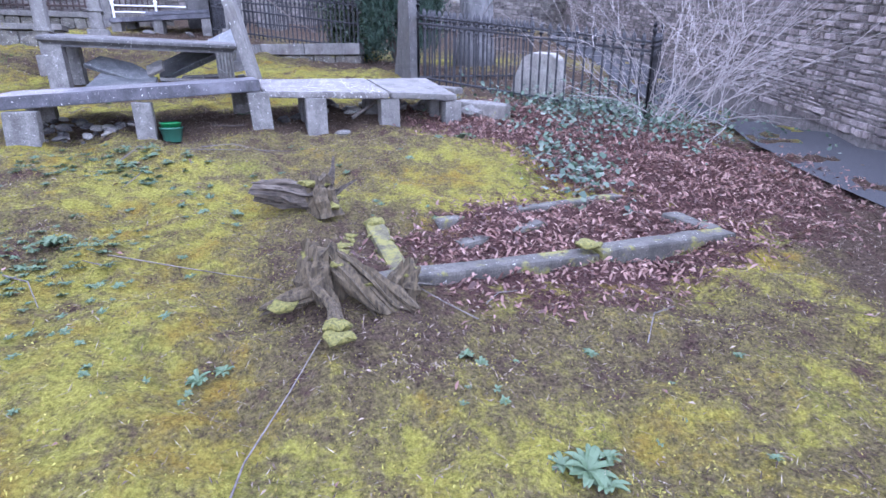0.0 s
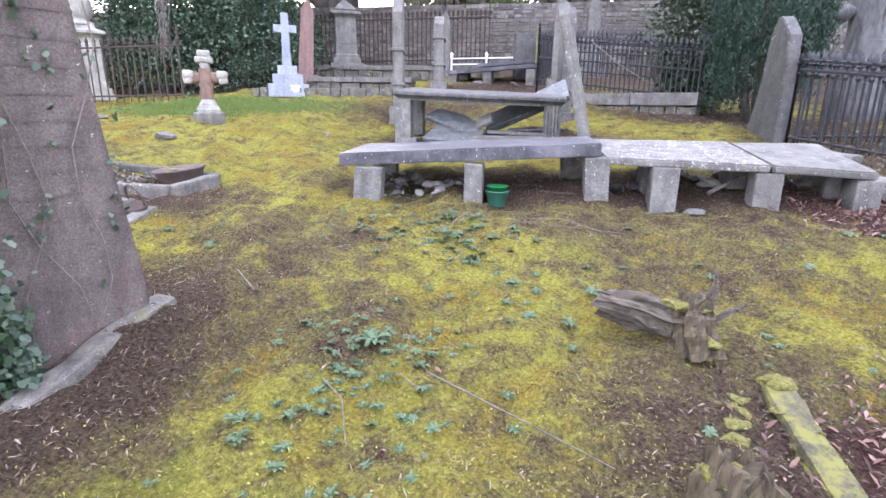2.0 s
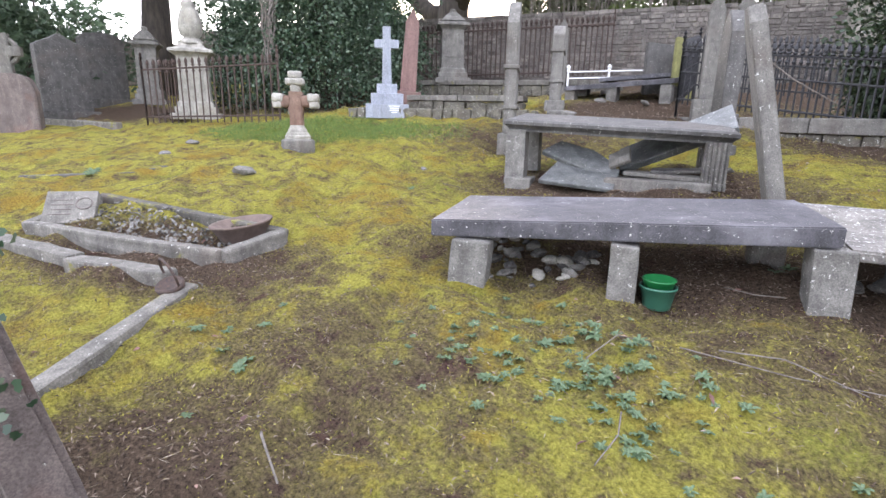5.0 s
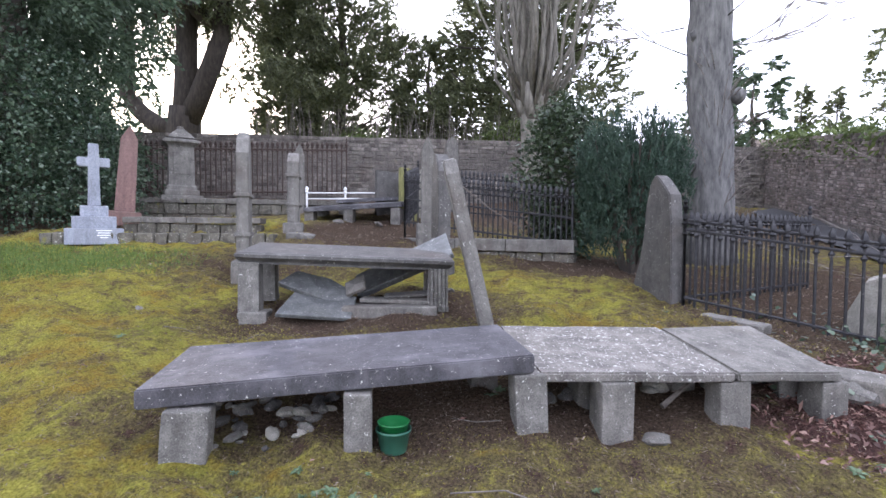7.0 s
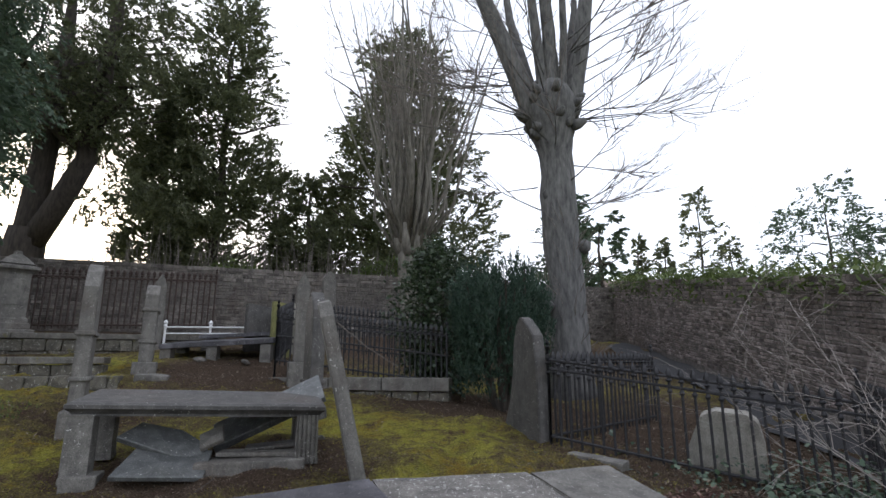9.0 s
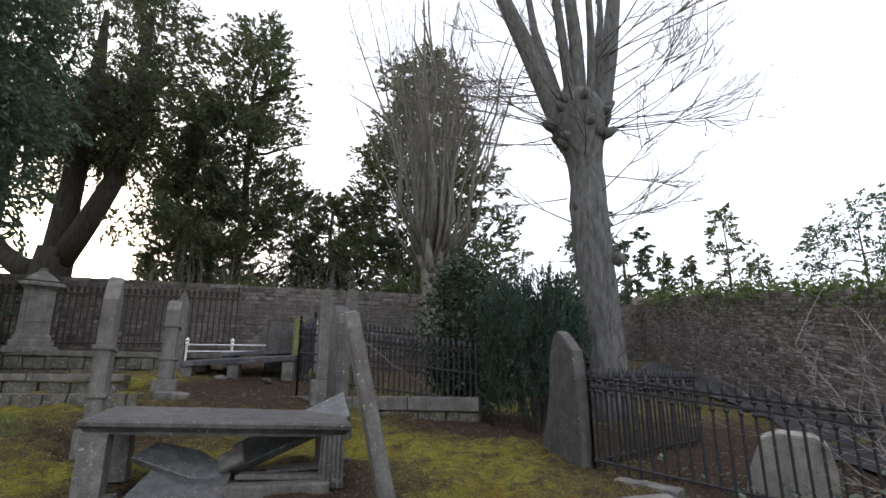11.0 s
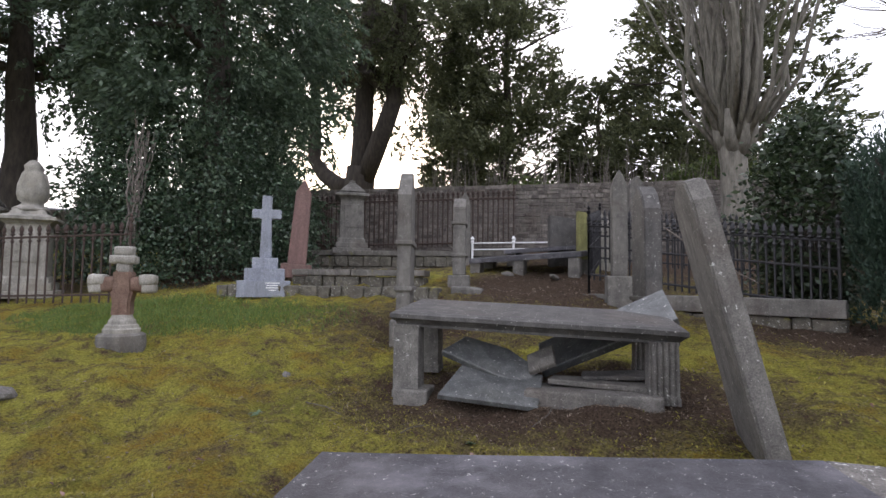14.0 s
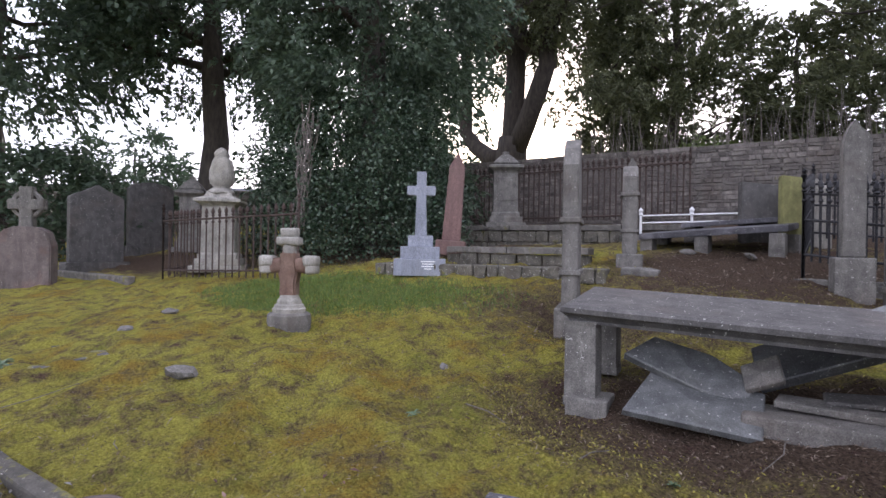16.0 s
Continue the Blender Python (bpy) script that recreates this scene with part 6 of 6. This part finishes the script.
def tablet():
    x, y = -6.6, 3.02
    root = thing("grave_tablet", pose(x, y, gz(x, y) + .01, -48, 0, 58), "pale inscribed stone tablet propped in the gravel grave", "tablet")
    part("tablet", block(.38, .06, .34, .01, .003, 1, 3), PALEKERB, root)
    for r in range(4):
        part("inscription", block(.16 - .02 * (r % 2), .004, .006, .001, 0, 0, 0, (-.06, -.031, .09 + r * .05)), LETTER, root)
    bm = bmesh.new()
    tube(bm, [(.1 + .06 * math.cos(a), -.032, .2 + .06 * math.sin(a)) for a in np.linspace(0, 6.283, 17)], [.004] * 17, 5)
    part("carved_ring", bm, LETTER, root)


tablet()


def bowl(name, x, y, profile, mat, label, cat, lift=0.0, tilt=(0, 0)):
    bm = lathe(profile, 28)
    ob = part(name, bm, mat, smooth=True)
    ob.matrix_world = pose(x, y, gz(x, y) + lift, tilt[0], tilt[1], 0)
    return tagged(ob, label, cat)


bowl("clay_planter", -5.3, 3.86, [(.15, 0), (.17, .03), (.22, .13), (.235, .14), (.235, .155), (.2, .15), (.15, .10), (.02, .09)], TERRA, "shallow brown clay planter on the gravel grave", "planter", -.05, (6, -4))


def buckets():
    x, y = -2.47, 4.80
    root = thing("bucket", pose(x, y, gz(x, y) + .0, 0, 0, 20), "two stacked green plastic flower buckets beside a tomb leg", "bucket")
    part("outer_bucket", lathe([(.070, 0), (.074, .005), (.094, .115), (.100, .117), (.101, .130), (.096, .132), (.092, .11), (.06, .06)], 28), GREENPLASTIC, root, "dull green bucket", True)
    part("inner_bucket", lathe([(.070, .09), (.086, .160), (.091, .163), (.092, .170), (.086, .171), (.075, .13), (.01, .12)], 28), BRIGHTPLASTIC, root, "bright green bucket", True)


buckets()


def iron_pot():
    x, y = -4.72, 3.08
    root = thing("iron_pot", pose(x, y, gz(x, y) + .03, 18, 10, 0), "rusty iron pot with a ring handle on the kerb", "pot")
    part("pot", lathe([(.05, 0), (.075, .015), (.085, .05), (.075, .065), (.06, .05), (.01, .03)], 20), RUSTIRON, root, smooth=True)
    bm = bmesh.new()
    tube(bm, [(.11 * math.cos(a), .02, .12 + .10 * math.sin(a)) for a in np.linspace(-.4, 3.54, 17)], [.008] * 17, 6)
    part("handle", bm, RUSTIRON, root)


iron_pot()

# ---- loose stones ----
def pebble_mesh(seed, flat=.7):
    bm = bmesh.new()
    bmesh.ops.create_icosphere(bm, subdivisions=2, radius=1)
    rng = random.Random(seed)
    for v in bm.verts:
        v.co *= 1 + .35 * noise.noise(v.co * 1.3 + Vector((seed * 3.7, 0, 0)))
        v.co.z *= flat
    me = bpy.data.meshes.new("stone")
    bm.to_mesh(me)
    bm.free()
    return me


ROCKS = [pebble_mesh(i, .55 + .1 * (i % 4)) for i in range(6)]
for k, me in enumerate(ROCKS):
    me.materials.append((GREYSTONE, PALESTONE, TABLESTONE)[k % 3])


def rock(x, y, s, seed, label, group="", lift=.3):
    rng = random.Random(seed)
    ob = new("loose_stone", ROCKS[seed % 6])
    ob.matrix_world = pose(x, y, gz(x, y) + s * lift, rng.uniform(-20, 20), rng.uniform(-20, 20), rng.uniform(0, 360)) @ Matrix.Diagonal((s, s * rng.uniform(.6, .9), s * rng.uniform(.6, .9), 1))
    tagged(ob, label, "stone", group)


rng = random.Random(99)
for i in range(46):
    t, q = rng.uniform(.06, .46), rng.uniform(.12, .75)
    rock(-3.70 + 1.99 * t - .35 * q, 4.25 + .81 * t + .81 * q, rng.uniform(.02, .065), i, "pale rubble stone under the dark tomb", "rubble under the tomb")
for i in range(26):
    t, q = rng.uniform(.05, .95), rng.uniform(.3, .8)
    rock(-1.6 + 1.75 * t - .35 * q, 5.15 + .72 * t + .8 * q, rng.uniform(.03, .10), i + 60, "grey rubble stone under the broken tomb", "rubble under the broken tomb")
for i, (x, y, s) in enumerate(((-6.84, 4.72, .13), (-5.75, 6.35, .05), (.35, 6.15, .2), (.62, 6.3, .15), (-1.02, 5.34, .09), (-9.2, 5.2, .1), (-8.9, 4.7, .08), (-6.1, 11.6, .12), (-5.2, 11.5, .1), (-2.9, 7.9, .09))):
    rock(x, y, s, i * 6 + 102, "weathered dark stone lying in the moss", lift=.1)
for x, y, sx, sy, t in ((.45, 6.2, .62, .28, -18), (-.02, 7.55, .6, .2, -38), (-6.0, 9.95, .45, .3, 20)):
    ob = part("kerb_block", block(sx, sy, .22, .03, .02, 3, x), GREYSTONE if y > 7 else PALEKERB)
    ob.matrix_world = pose(x, y, gz(x, y) - (.17 if y > 7 else .09), 3, 4, t)
    tagged(ob, "pale worn kerb block lying in the soil", "stone")
flecks("gravel", 2600, (-6.9, -4.9, 2.85, 4.1), .022, .02, GREYSTONE, lambda x, y: near_box(x, y, -5.95, 3.45, 1.0, .3, 20), 17, "pale gravel chippings in the kerbed grave", "gravel", aspect=.9)

# ---- weeds, twigs and branches ----
def weed(seed, leaves, length, upright):
    rs = random.Random(seed)
    bm = bmesh.new()
    heart = bm.verts.new((0, 0, 0))
    for i in range(leaves):
        a = i * 2.4 + rs.uniform(-.3, .3)
        L, w, rise = length * rs.uniform(.6, 1.1), length * rs.uniform(.13, .2), upright * rs.uniform(.5, 1.2)
        d, s = Vector((math.cos(a), math.sin(a), 0)), Vector((-math.sin(a), math.cos(a), 0))
        rows = []
        for t, k in ((.05, .25), (.35, .9), (.65, 1.0), (.88, .55), (1.0, .05)):
            c = d * L * t + Vector((0, 0, rise * L * (t - .75 * t * t) * 1.6 + .008))
            rows.append((bm.verts.new(c - s * w * k + Vector((0, 0, w * .3 * k))), bm.verts.new(c), bm.verts.new(c + s * w * k + Vector((0, 0, w * .3 * k)))))
        bm.faces.new((heart, rows[0][1], rows[0][0]))
        bm.faces.new((heart, rows[0][2], rows[0][1]))
        for p, q in zip(rows, rows[1:]):
            bm.faces.new((p[0], p[1], q[1], q[0]))
            bm.faces.new((p[1], p[2], q[2], q[1]))
    me = bpy.data.meshes.new("weed")
    bm.to_mesh(me)
    bm.free()
    me.materials.append(LF_WEED)
    return me


WEEDS = [weed(1, 13, .06, .6), weed(2, 17, .05, .8), weed(3, 12, .065, .6), weed(4, 20, .045, .9), weed(5, 30, .07, .7)]


def plant(x, y, s, k, label="small green broad-leaved weed in the moss"):
    rs = random.Random(k * 7 + 1)
    ob = new("weed", WEEDS[4 if s > 1.2 else k % 4])
    ob.matrix_world = pose(x, y, gz(x, y) - .004, rs.uniform(-12, 12), rs.uniform(-12, 12), rs.uniform(0, 360)) @ Matrix.Diagonal((s, s, s, 1))
    tagged(ob, label, "weed", "weeds in the lawn")


for i, (x, y, s) in enumerate(((.47, 1.36, 1.25), (.55, 1.40, 1.0), (.40, 1.38, 1.1), (-.97, 1.78, 1.2), (-.9, 1.85, .9), (.66, 2.05, .8), (.1, 2.0, .9), (1.3, 2.0, .7), (.52, 1.30, 1.2), (-2.05, 2.58, 1.25))):
    plant(x, y, s, i, "large grey-green leafy weed in the moss" if s > 1.2 else "small green broad-leaved weed in the moss")
rng = random.Random(123)
for i in range(80):
    cx, cy, sx, sy = rng.choice(((-2.2, 3.6, .55, .35), (-1.7, 3.9, .6, .35), (-1.6, 3.3, .4, .3), (-1.3, 3.7, .45, .3), (-1.8, 3.1, .4, .35), (-1.5, 3.6, .5, .35), (-2.0, 2.4, .35, .35), (-1.9, 2.2, .5, .5), (-1.1, 4.5, .5, .2), (-3.9, 3.2, .3, .3)))
    plant(rng.gauss(cx, sx), rng.gauss(cy, sy), rng.uniform(.35, .95), i)
for cx, cy, m, big in ((-2.57, 4.10, 16, 1.0), (-3.11, 4.05, 7, .9), (-2.54, 3.85, 14, 1.1), (-2.21, 3.94, 10, 1.25), (-2.03, 3.90, 8, 1.1), (-3.17, 3.61, 6, .9), (-2.86, 3.62, 8, 1.0), (-2.46, 4.08, 10, 1.2), (-2.85, 3.80, 10, .9),
                       (-2.18, 2.54, 12, .9), (-2.03, 2.60, 10, 1.1), (-1.94, 2.36, 10, 1.0), (-1.71, 2.51, 4, .9), (-2.34, 2.51, 8, .8), (-1.95, 2.13, 7, .9), (-1.74, 1.77, 14, 1.0), (-1.99, 2.16, 7, 1.0), (-2.04, 2.64, 8, .8), (.15, 1.76, 4, .8), (.91, 1.70, 3, .8), (-1.12, 1.79, 4, .7)):
    for i in range(round(m * 1.5)):
        plant(rng.gauss(cx, .17), rng.gauss(cy, .15), big * rng.uniform(.35, .8), i)
for i in range(22):
    plant(rng.uniform(-6, 2.5), rng.uniform(1.2, 8.5), rng.uniform(.4, .9), i)
for x, y, s in ((.2, 5.3, 1.5), (.3, 5.35, 1.2), (-.05, 5.2, 1.0), (-8.3, 3.7, 1.4), (-8.1, 3.6, 1.2), (-2.0, 5.3, 1.0), (-1.95, 5.4, 1.2)):
    plant(x, y, s, int(abs(x) * 10), "leafy green weed near the tomb")


def stick(points, r, label):
    bm = bmesh.new()
    pts = [(x, y, gz(x, y) + z) for x, y, z in points]
    tube(bm, pts, [r * .65 * (1 - .6 * i / len(pts)) for i in range(len(pts))], 6)
    tagged(part("stick", bm, STICKBARK), label, "stick", "fallen sticks")


stick([(-.62, 1.05, .02), (-.64, 1.35, .03), (-.58, 1.65, .025), (-.52, 1.95, .02)], .007, "long thin fallen stick lying in the moss")
stick([(-1.75, 2.55, .02), (-1.35, 2.55, .03), (-.95, 2.50, .02)], .006, "thin fallen stick beside the stump")
stick([(-2.2, 4.35, .02), (-1.75, 4.4, .03), (-1.35, 4.62, .02)], .006, "fallen twig in front of the tombs")
stick([(-2.05, 4.42, .03), (-1.8, 4.48, .04), (-1.5, 4.5, .02)], .007, "fallen twig in front of the tombs")
stick([(-3.35, 2.85, .0), (-3.2, 2.78, .01), (-3.0, 2.72, .0)], .012, "short broken branch near the headstone")
stick([(-.95, 5.55, .06), (-.7, 5.75, .16), (-1.1, 5.9, .3)], .03, "thick stick lying under the broken tomb")
stick([(-3.3, 10.3, 1.0), (-2.8, 10.2, .75), (-2.3, 10.1, .5)], .02, "dead branch leaning in the railing")
for i in range(34):
    x, y, a, L = rng.uniform(-8, 3), rng.uniform(1.0, 8.5), rng.uniform(0, 6.28), rng.uniform(.12, .45)
    stick([(x, y, .015), (x + L * .5 * math.cos(a + .2), y + L * .5 * math.sin(a + .2), .03), (x + L * math.cos(a), y + L * math.sin(a), .015)], .006, "small fallen twig lying on the lawn")
